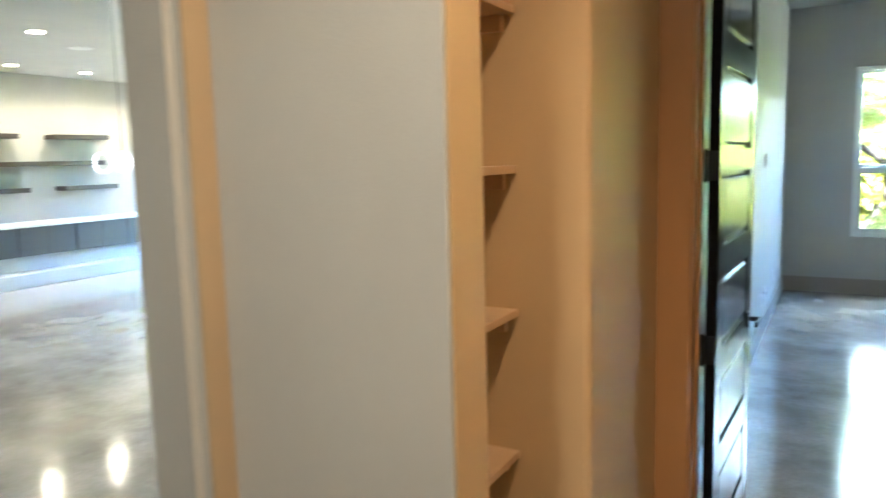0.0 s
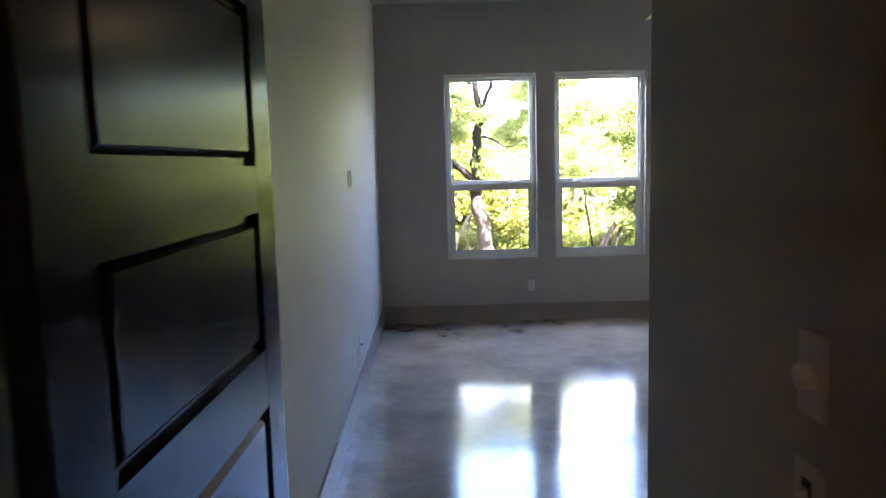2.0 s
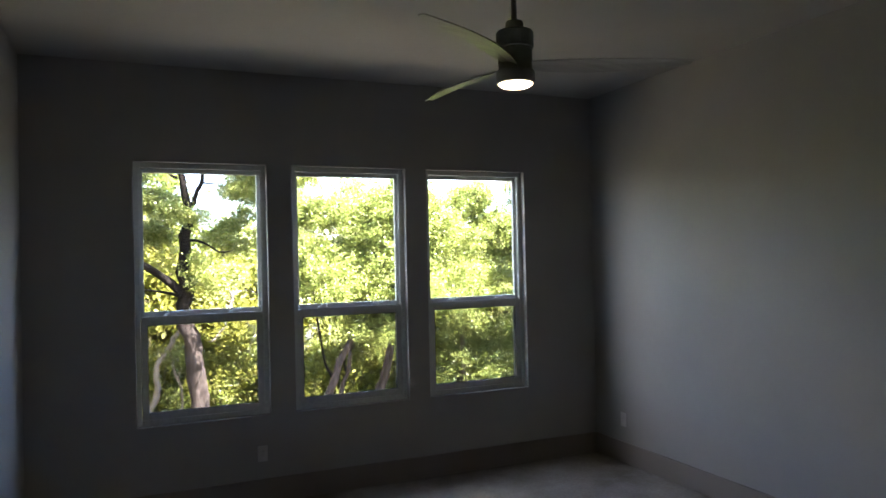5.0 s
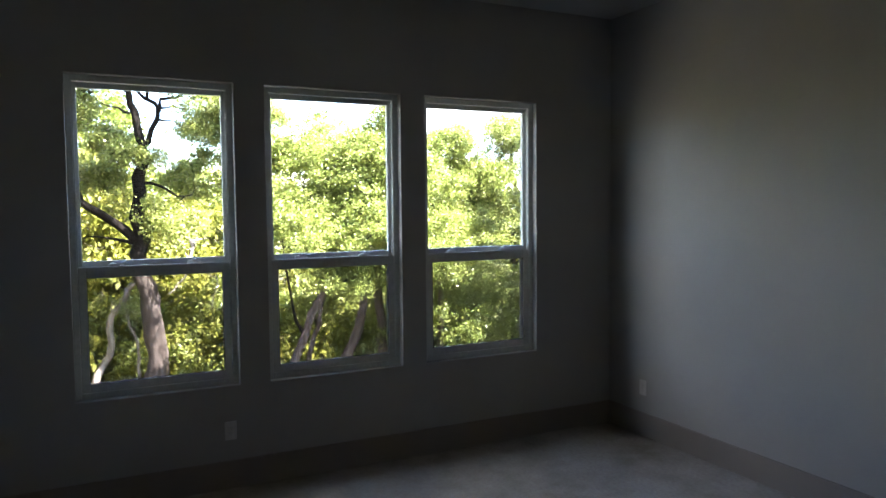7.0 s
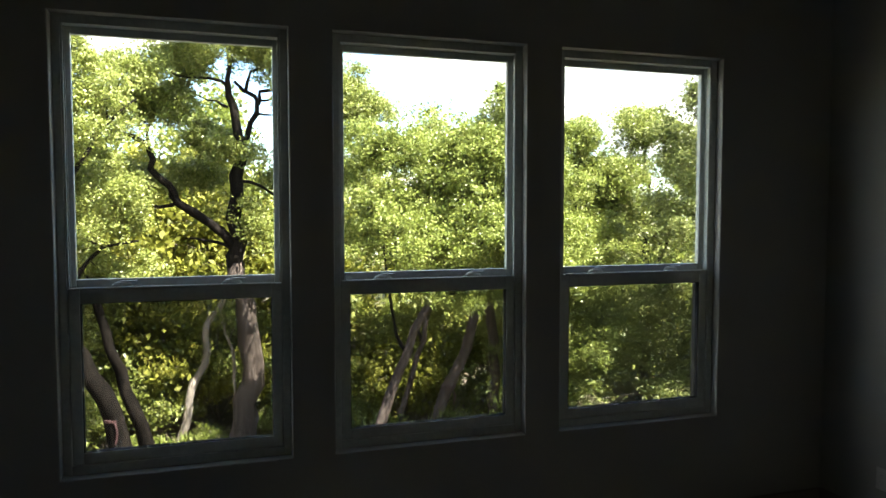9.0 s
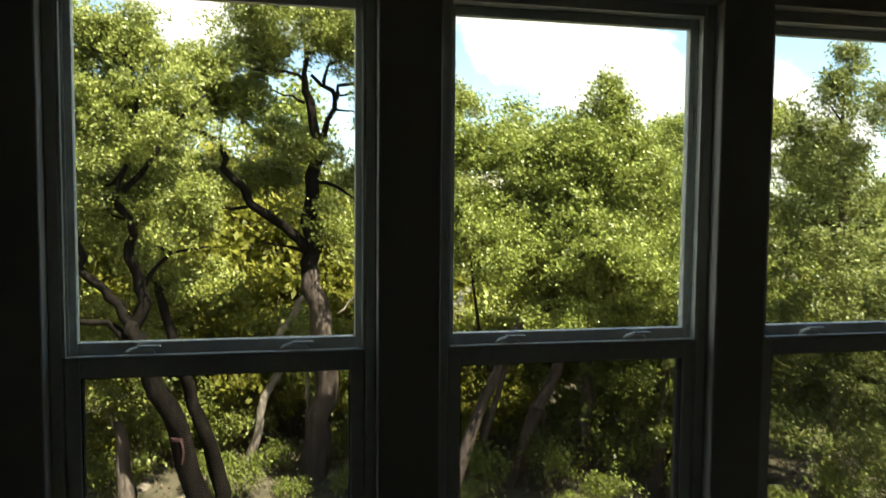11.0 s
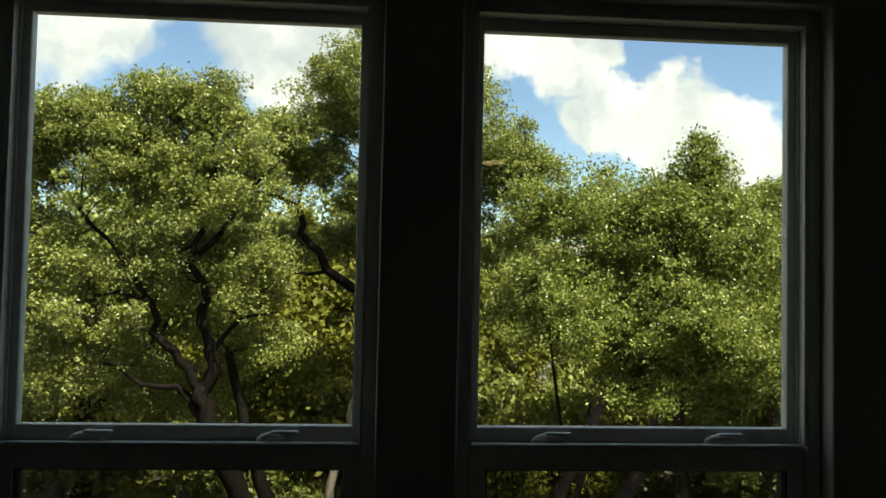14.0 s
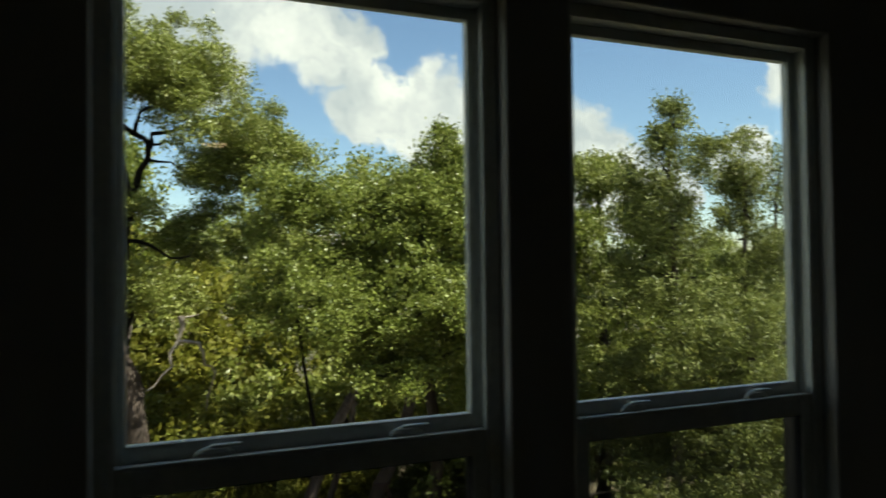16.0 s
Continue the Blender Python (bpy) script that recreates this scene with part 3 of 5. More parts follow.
part("motor_neck", add_lathe(bmesh.new(), [(0.076, 0.07), (0.076, 0.155), (0.079, 0.155), (0.079, 0.164)], n=36), M_BRONZE, fan)
ring_part = part("lamp_ring", add_lathe(bmesh.new(), [(0.080, 0.010), (0.087, 0.014), (0.087, 0.058), (0.080, 0.068)], n=36), M_BRONZE, fan, "bronze lamp ring")
part("lamp_lens", add_lathe(bmesh.new(), [(0.03, -0.006), (0.06, -0.002), (0.076, 0.009)], n=36), M_FANLAMP, ring_part, "glowing warm white lamp lens")
for k in range(3):
    a = radians(-23 + 120 * k)
    rows, N = [], 14
    for i in range(N + 1):
        u = i / N
        r = 0.07 + 0.72 * u
        half = 0.026 + 0.036 * math.sin(math.pi * min(1, u * 0.9 + 0.12)) if u < 0.97 else 0.022
        off = 0.03 * math.sin(math.pi * u)
        pitch = -radians(15 - 5 * u)
        z = 0.088 + 0.004 * math.sin(math.pi * 0.6 * u)
        rows.append([Vector((r, off + s * half * math.cos(pitch), z + s * half * math.sin(pitch) + h)) for s, h in ((-1, 0.0), (0, 0.006), (1, 0.0), (1, 0.005), (0, 0.011), (-1, 0.005))])
    bm = bmesh.new()
    vs = [[bm.verts.new(Matrix.Rotation(a, 3, "Z") @ p) for p in row] for row in rows]
    for p, q in zip(vs, vs[1:]):
        for j in range(6):
            bm.faces.new((p[j], p[(j + 1) % 6], q[(j + 1) % 6], q[j]))
    bm.faces.new(vs[0])
    bm.faces.new(vs[-1])
    bmesh.ops.recalc_face_normals(bm, faces=bm.faces)
    part("blade", bm, M_BLADE, fan, smooth=False)


# ---- hall with its shelf niche ----
HC = 3.05
NY0, NY1, BY = -8.10, -7.53, -8.24     # niche opening, and the outer corner
tagged(wall_sheet("wall_hall_west", "y", (BY + 0.012, -0.02), (-6.80, HC), HALLX0, -0.11, [(NY0, -0.02, NY1, HC - 0.3)], M_HALL, bevel=0.02), "hall wall with an open shelf niche, warm lamplight in its colour", "wall")
# Its unseen southern run is added to help shut out bounced light.
tagged(wall_sheet("wall_hall_east", "y", (-10.2, -0.02), (-6.80, HC), HALLX1, 0.12, (), M_HALL), "hall wall with warm lamplight in its colour", "wall")
tagged(part("niche_back", box((-2.704, NY0 - 0.1, -0.02), (-2.66, NY1 + 0.1, HC)), M_HALL), "painted back of the shelf niche", "wall", kind="structure")
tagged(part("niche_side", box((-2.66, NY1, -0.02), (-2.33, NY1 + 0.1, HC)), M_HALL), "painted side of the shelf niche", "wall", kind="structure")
tagged(part("niche_side", box((-2.704, BY + 0.012, -0.02), (-2.33, NY0, HC)), M_HALL), "painted side of the shelf niche", "wall", kind="structure")
# Thin greige facing: the lamplight tone of the hall walls stops at this corner.
tagged(part("wall_end", box((-2.704, BY, -0.02), (HALLX0 - 0.002, BY + 0.0115, HC), 0.003), M_WALL), "greige wall end facing the foyer", "wall", kind="structure")
bm = box((-2.852, -8.32, -0.02), (-2.706, 0.2, HC))
es = [e for e in bm.edges if all(abs(v.co.y + 8.32) < 1e-4 for v in e.verts) and abs(e.verts[0].co.z - e.verts[1].co.z) > 1]
bmesh.ops.bevel(bm, geom=es, offset=0.02, segments=4, affect="EDGES")
tagged(part("wall_living_east", bm, M_WALL), "greige wall end between hall and living room", "wall", kind="structure")
# Added strip, no real trim: it darkens this side as shade would.
tagged(part("trim", box((-2.7055, -8.3, -0.02), (-2.700, BY - 0.0005, HC), 0.001), M_SHADESTRIP), "thin strip added to colour the wall end's shaded side", "trim", kind="structure")
for z in (0.47, 0.865, 1.245, 1.612, 2.0):
    s = tagged(new("niche_shelf"), "painted wooden shelf on side cleats in the niche", "shelf", "niche shelves")
    part("board", box((-2.66, NY0, z - 0.02), (-2.41, NY1, z), 0.002), M_SHELF, s)
    for y0, y1 in ((NY1 - 0.018, NY1), (NY0, NY0 + 0.018)):
        part("cleat", box((-2.66, y0, z - 0.06), (-2.44, y1, z - 0.02), 0.002), M_SHELF, s)
tagged(part("ceiling_hall", box((-2.706, -10.3, HC), (HALLX1 + 0.12, -6.8, HC + 0.1)), M_CEIL), "pale painted hall ceiling", "ceiling", kind="structure")
# Out of view, both added as light blockers: this one limits bounce.
tagged(part("wall_block_south", box((-2.852, -10.32, -0.02), (HALLX1 + 0.12, -10.2, HC)), M_WALL), "unseen greige wall added to cut bounced daylight in the hall", "wall", kind="structure")
# This one narrows the gap through which daylight reaches the hall.
tagged(part("wall_block_west", box((-2.852, -10.2, -0.02), (-2.706, -9.0, HC)), M_WALL), "unseen greige wall added to keep living room daylight out", "wall", kind="structure")


def downlight(at, power, radius=0.07, tint=(1.0, 0.78, 0.52), cone=150, label="round recessed warm ceiling downlight"):
    d = tagged(new("recessed_light"), label, "ceiling light", "recessed downlights")
    d.matrix_world = pose(*at)
    part("trim_ring", add_lathe(bmesh.new(), [(radius + 0.018, -0.004), (radius + 0.02, 0.0), (radius, 0.0), (radius - 0.002, -0.006)][::1], n=24), M_PLATE, d)
    part("lens", add_lathe(bmesh.new(), [(radius - 0.004, -0.009), (radius - 0.002, -0.006)], n=24), M_LAMP, d)
    if power:
        l = new("downlight_glow", bpy.data.lights.new("downlight_glow", "SPOT"))
        l.data.energy, l.data.color, l.data.spot_size, l.data.spot_blend, l.data.shadow_soft_size = power, tint, radians(cone), 0.7, 0.06
        l.matrix_world = pose(at[0], at[1], at[2] - 0.03)
    return d


downlight((-1.72, -8.52, HC), HALL_POWER, tint=(1.0, 0.68, 0.37), cone=122)
# Added fill where no lamp is known: it brightens the wall end.
downlight((-2.05, -9.45, HC), FOYER_FILL_POWER, tint=(1.0, 0.86, 0.68), cone=130)

# ---- living room seen past the wall end ----
LC = 3.05
LX0, LY1 = -12.3, 0.2
tagged(part("wall_living_west", box((LX0 - 0.15, -14.0, -0.02), (LX0, LY1 + 0.2, LC)), M_WALL), "pale living room wall behind the shelves", "wall", kind="structure")
# Never in view; the opening is added so that daylight fills the room.
tagged(wall_sheet("wall_living_north", "x", (LX0, -0.02), (-2.852, LC), LY1, 0.15, [(-10.8, 0.1, -8.425, 2.7)]), "unseen living room wall with an opening added for daylight", "wall")
gd = tagged(new("window_4"), "unseen glazed opening added to let daylight into the living room", "window", kind="structure")
for x0 in (-10.8,):
    pf = part("window_frame", ring((x0, 0.1), (x0 + 2.375, 2.7), 0.06, 0.06, 0.08, LY1 + 0.05, LY1 + 0.11), M_BLACKMETAL, gd)
    part("pane", box((x0 + 0.05, LY1 + 0.078, 0.16), (x0 + 2.325, LY1 + 0.082, 2.65)), M_GLASS, pf).visible_shadow = False
tagged(part("wall_foyer_south", box((LX0, -14.15, -0.02), (-2.706, -14.0, LC)), M_WALL), "living room wall", "wall", kind="structure")
tagged(part("wall_living_south_east", box((-2.852, -14.0, -0.02), (-2.706, -10.2, LC)), M_WALL), "living room wall", "wall", kind="structure")
tagged(part("ceiling_living", box((LX0, -14.0, LC), (-2.706, LY1 + 0.15, LC + 0.12)), M_CEIL), "white living room ceiling", "ceiling", kind="structure")
lx = LX0
ct = tagged(part("worktop", box((lx, -8.0, 0.832), (lx + 0.62, 0.15, 0.875), 0.004), M_COUNTER), "white stone worktop along the shelf wall", "worktop")
for k in range(8):
    y0 = -6.95 + k * 0.88
    c = tagged(new("base_cabinet"), "slate grey base cabinet under the white worktop", "cabinet", "base cabinets")
    part("body", box((lx, y0, 0.42), (lx + 0.56, y0 + 0.87, 0.831)), M_CABINET, c)
    for q in range(2):
        part("door", box((lx + 0.561, y0 + 0.003 + q * 0.4335, 0.424), (lx + 0.58, y0 + 0.434 + q * 0.4335, 0.828), 0.003), M_CABINET, c)
tagged(part("hearth_ledge", box((lx, -8.0, 0.0), (lx + 0.75, 0.15, 0.2), 0.01), M_STONEBASE), "pale stone ledge running under the cabinets", "ledge")
tagged(part("plinth", box((lx, -8.0, 0.2), (lx + 0.45, 0.15, 0.418)), M_STONEBASE), "recessed pale plinth under the cabinets", "plinth")


def floating_shelf(y0, y1, z):
    return tagged(part("floating_shelf", box((lx, y0, z), (lx + 0.28, y1, z + 0.07), 0.004), M_DARKWOOD), "dark stained floating wall shelf", "shelf", "floating shelves")


for z, spans in ((2.09, ((-6.3, -4.9), (-3.95, -3.1), (-2.55, -1.65))), (1.69, ((-6.3, -1.75),)), (1.31, ((-6.3, -5.0), (-3.95, -3.0), (-2.45, -1.55)))):
    for y0, y1 in spans:
        floating_shelf(y0, y1, z)
for y in (-5.6, -4.4, -3.4, -2.3, -1.2):
    downlight((lx + 0.75, y, LC), LIVING_POWER)
for x, y in ((-5.2, -6.6), (-7.0, -5.4), (-9.0, -4.6)):
    downlight((x, y, LC), LIVING_POWER * 0.4)
tagged(part("ceiling_speaker", add_lathe(bmesh.new(), [(0.13, -0.008), (0.14, 0.0)], (-9.6, -3.7, LC)), M_PLATE), "round white ceiling speaker grille", "speaker")
tagged(part("ceiling_vent", box((-7.9, -3.9, LC - 0.02), (-7.7, -3.5, LC), 0.004), M_SLOT), "dark ceiling air vent", "vent")
ch = tagged(new("chandelier"), "bright crystal chandelier on a thin rod", "chandelier")
ch.matrix_world = pose(-7.02, -5.19, 1.68)
part("rod", add_lathe(bmesh.new(), [(0.003, 0.1), (0.003, LC - 1.68)], n=8), M_BLACKMETAL, ch)
for k in range(3):
    bm = bmesh.new()
    rr = 0.08
    for i in range(18):
        a0 = 2 * math.pi * i / 18
        bmesh.ops.create_icosphere(bm, subdivisions=1, radius=0.013, matrix=Matrix.Translation((0.0 + 0.05 * k - 0.05, (k - 1) * 0.15 + rr * math.cos(a0), rr * math.sin(a0))))
    part("crystal_ring", bm, M_CRYSTAL, ch, "glowing crystal ring")


# ---- outdoors ----
def hollow(y):
    """A shallow dip along the foot of the slope, at the nearer trunks."""
    a, b = min(1.0, max(0.0, (y - 2.0) / 5.5)), min(1.0, max(0.0, (y - 9.8) / 4.0))
    return 0.6 * a * a * (3 - 2 * a) * (1 - b * b * (3 - 2 * b))


def ground_z(x, y):
    """The slope falls from the house, then lies level and rises far off."""
    s = min(1.0, max(0.0, (y - 0.2) / 7.0))
    far = max(0.0, y - 16.0) * 0.012
    return -0.75 - 0.95 * s * s * (3 - 2 * s) - hollow(y) + far + 0.06 * noise.noise(Vector((x * 0.6, y * 0.6, 0))) + 0.02 * noise.noise(Vector((x * 2.2, y * 2.2, 3)))


def axis_steps(lo, hi, fine_lo, fine_hi, fine, ratio=1.35):
    v = list(np.arange(fine_lo, fine_hi + 1e-6, fine))
    d, a = fine, fine_hi
    while a < hi:
        d *= ratio
        a = min(hi, a + d)
        v.append(a)
    d, a = fine, fine_lo
    while a > lo:
        d *= ratio
        a = max(lo, a - d)
        v.insert(0, a)
    return v


gx, gy = axis_steps(-900, 900, -14, 22, 0.4), axis_steps(-700, 1500, 0.17, 24, 0.4)
verts = [(x, y, ground_z(x, y) if y > 0.1 else -0.75) for y in gy for x in gx]
W = len(gx)
faces = [(j * W + i, j * W + i + 1, (j + 1) * W + i + 1, (j + 1) * W + i) for j in range(len(gy) - 1) for i in range(W - 1)]
me = bpy.data.meshes.new("ground")
me.from_pydata(verts, [], faces)
me.materials.append(M_SOIL)
me.polygons.foreach_set("use_smooth", [True] * len(faces))
tagged(new("ground", me), "sloping woodland soil with leaf litter and stones", "ground", kind="structure")
tagged(part("roof", box((-12.7, -14.6, 3.2), (-2.452, 0.55, 3.5)), M_FARROOF), "house roof over the living room", "roof", kind="structure")
tagged(part("roof", box((-2.45, -14.6, 3.37), (3.0, 0.55, 3.55)), M_FARROOF), "house roof over bedroom and hall", "roof", kind="structure")
tagged(part("foundation", box((-2.45, 0.0, -1.0), (2.6, 0.155, -0.121)), M_STONEBASE), "concrete foundation under the window wall", "foundation", kind="structure")


def tube(bm, pts, radii, sides=7):
    """A bent, tapering limb."""
    rings = []
    for k, (p, r) in enumerate(zip(pts, radii)):
        d = (pts[min(k + 1, len(pts) - 1)] - pts[max(k - 1, 0)]).normalized()
        u = d.cross(Vector((0.31, 0.87, 0.12))).normalized()
        w = d.cross(u)
        rings.append([bm.verts.new(p + r * (math.cos(a) * u + math.sin(a) * w) * (1 + 0.18 * math.sin(3 * a + k * 1.7))) for a in (2 * math.pi * i / sides for i in range(sides))])
    for a, b in zip(rings, rings[1:]):
        for i in range(sides):
            bm.faces.new((a[i], a[(i + 1) % sides], b[(i + 1) % sides], b[i]))
    bm.faces.new(rings[-1])


def bend(pts, rng, amount, step=0.28):
    """Resample a polyline smoothly and make it gnarled."""
    P = [Vector(p) for p in pts]
    out = []
    for i in range(len(P) - 1):
        p0, p1, p2, p3 = P[max(i - 1, 0)], P[i], P[i + 1], P[min(i + 2, len(P) - 1)]
        k = max(2, int((p2 - p1).length / step))
        for j in range(k):
            t = j / k
            out.append(0.5 * ((2 * p1) + (p2 - p0) * t + (2 * p0 - 5 * p1 + 4 * p2 - p3) * t * t + (3 * p1 - p0 - 3 * p2 + p3) * t ** 3))
    out.append(P[-1])
    for i in range(1, len(out) - 1):
        out[i] += Vector((rng.gauss(0, 1), rng.gauss(0, 1), rng.gauss(0, 0.6))) * amount
    return out


def leaf_mesh(name, centres, normals_seed, size, mat, aspect=0.5, droop=0.0):
    """Many separate small leaf blades, one quad each, pointed at both ends."""
    rs = np.random.RandomState(normals_seed)
    n = len(centres)
    d = rs.normal(size=(n, 3))
    d[:, 2] -= droop
    d /= np.linalg.norm(d, axis=1)[:, None]
    up = rs.normal(size=(n, 3)) + np.array([0.3, -0.3, 0.9])
    s = np.cross(d, up)
    s /= np.linalg.norm(s, axis=1)[:, None] + 1e-9
    L = size * rs.uniform(0.6, 1.35, n)[:, None]
    k = np.cross(d, s) * L * 0.12
    v = np.stack([centres - d * L * 0.5, centres + s * L * 0.5 * aspect + k, centres + d * L * 0.5, centres - s * L * 0.5 * aspect + k], axis=1).reshape(-1, 3)
    me = bpy.data.meshes.new(name)
    me.vertices.add(4 * n)
    me.vertices.foreach_set("co", v.astype(np.float32).ravel())
    me.loops.add(4 * n)
    me.loops.foreach_set("vertex_index", np.arange(4 * n, dtype=np.int32))
    me.polygons.add(n)
    me.polygons.foreach_set("loop_start", np.arange(0, 4 * n, 4, dtype=np.int32))
    me.update(calc_edges=True)
    me.materials.append(mat)
    return me


def tree(name, base, limbs, blobs, leaves, size, bark_mat, leaf_mat, label, seed, clusters=150, spread=0.26, category="tree", gnarl=0.03, aspect=0.5, twig=0.012, upper_mat=None, bare=0.0):
    """limbs: (points, radius at the foot, radius at the end), relative to base. blobs: crown masses (centre, radii, share).
    Twigs grow from the nearest wood to clumps strewn through the masses, and each clump carries leaves."""
    rng = random.Random(seed)
    rs = np.random.RandomState(seed)
    t = tagged(new(name), label, category)
    t.location = base
    wood, nodes = [], []
    for i, (pts, r0, r1) in enumerate(limbs):
        if i == 0 and base[1] < 13 and category == "tree":
            foot = Vector(pts[0])
            run = (Vector(pts[1]) - foot).normalized()
            pts = [tuple(foot - Vector((run.x * 0.5, run.y * 0.5, hollow(base[1]) + 0.06)))] + list(pts)
            r0 *= 1.12
        q = bend(pts, rng, gnarl)
        radii = [r0 + (r1 - r0) * i / (len(q) - 1) for i in range(len(q))]
        wood.append((q, radii))
        nodes += list(zip(q, radii))
    bm = bmesh.new()
    tube(bm, wood[0][0], [r * (1.5 if i == 0 else 1.15 if i == 1 else 1) for i, r in enumerate(wood[0][1])], 10)
    tr = part("trunk", bm, bark_mat, t, smooth=True)
    for q, radii in wood[1:]:
        bm = bmesh.new()
        tube(bm, q, radii, 8)
        # upper_mat: bark whose colour already holds the crown's shade
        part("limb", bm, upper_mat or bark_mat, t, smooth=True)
    share = sum(b[2] for b in blobs)
    tips, bm = [], bmesh.new()
    pool = [(p, r) for p, r in nodes[3:]] or nodes
    shown = [w for w, r in nodes if r > 0.022]
    for c, rad, w in blobs:
        for _ in range(max(1, int(clusters * w / share))):
            while True:
                v = Vector((rng.uniform(-1, 1), rng.uniform(-1, 1), rng.uniform(-1, 1)))
                if 0.25 < v.length < 1.0:
                    break
            v = v * (0.5 + 0.5 * rng.random() + 0.4 * noise.noise(v.normalized() * 1.7 + Vector(c) * 3))
            p = Vector(c) + Vector((v.x * rad[0], v.y * rad[1], v.z * rad[2]))
            if bare and rng.random() < bare and any(p.y < w.y + 0.2 and math.hypot(p.x - w.x, p.z - w.z) < 0.16 + spread * 0.6 for w in shown):
                continue
            near, r = min(pool, key=lambda nr: (nr[0] - p).length + 0.5 * max(0, nr[0].z - p.z))
            mid = near.lerp(p, 0.5) + Vector((rng.gauss(0, 0.1), rng.gauss(0, 0.1), rng.uniform(-0.12, 0.16)))
            q = bend([near, mid, p], rng, gnarl * 0.8, 0.22)
            rr = min(r * 0.7, twig + 0.012 * (p - near).length)
            tube(bm, q, [rr + (0.003 - rr) * i / (len(q) - 1) for i in range(len(q))], 5)
            pool += [(a, rr * 0.7) for a in q[len(q) // 2:]]
            tips.append((q, p))
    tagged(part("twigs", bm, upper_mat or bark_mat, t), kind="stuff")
    per = max(1, leaves // max(1, len(tips)))
    cs = []
    for q, p in tips:
        # leaf rosettes strewn loosely round each clump, denser above, with hollows between
        k = int(per * rng.uniform(0.5, 1.5))
        n, R = max(3, k // 8), spread * rng.uniform(0.6, 1.6)
        d = rs.normal(size=(n, 3))
        d[:, 2] = np.abs(d[:, 2]) * np.where(rs.rand(n) < 0.68, 1, -1)
        d /= np.linalg.norm(d, axis=1)[:, None]
        lean = rs.normal(size=3) * np.array([0.25, 0.25, 0.15])
        heart = np.array(p) + (d + lean) * np.array([R, R, R * rng.uniform(0.5, 0.85)]) * rs.uniform(0.55, 1.18, n)[:, None]
        cs.append(heart[rs.randint(0, n, k)] + rs.normal(size=(k, 3)) * size * np.where(rs.rand(k) < 0.2, 1.35, 0.7)[:, None])
        m = k // 12
        e = np.array([list(v) for v in q[len(q) // 2:]])
        cs.append(e[rs.randint(0, len(e), m)] + rs.normal(size=(m, 3)) * 0.06)
    ob = new("crown", leaf_mesh("crown", np.concatenate(cs), seed + 1, size, leaf_mat, aspect))
    ob.parent = t
    return t


def G(x, y, dz=0.0):
    return (x, y, ground_z(x, y) + hollow(y) + dz)


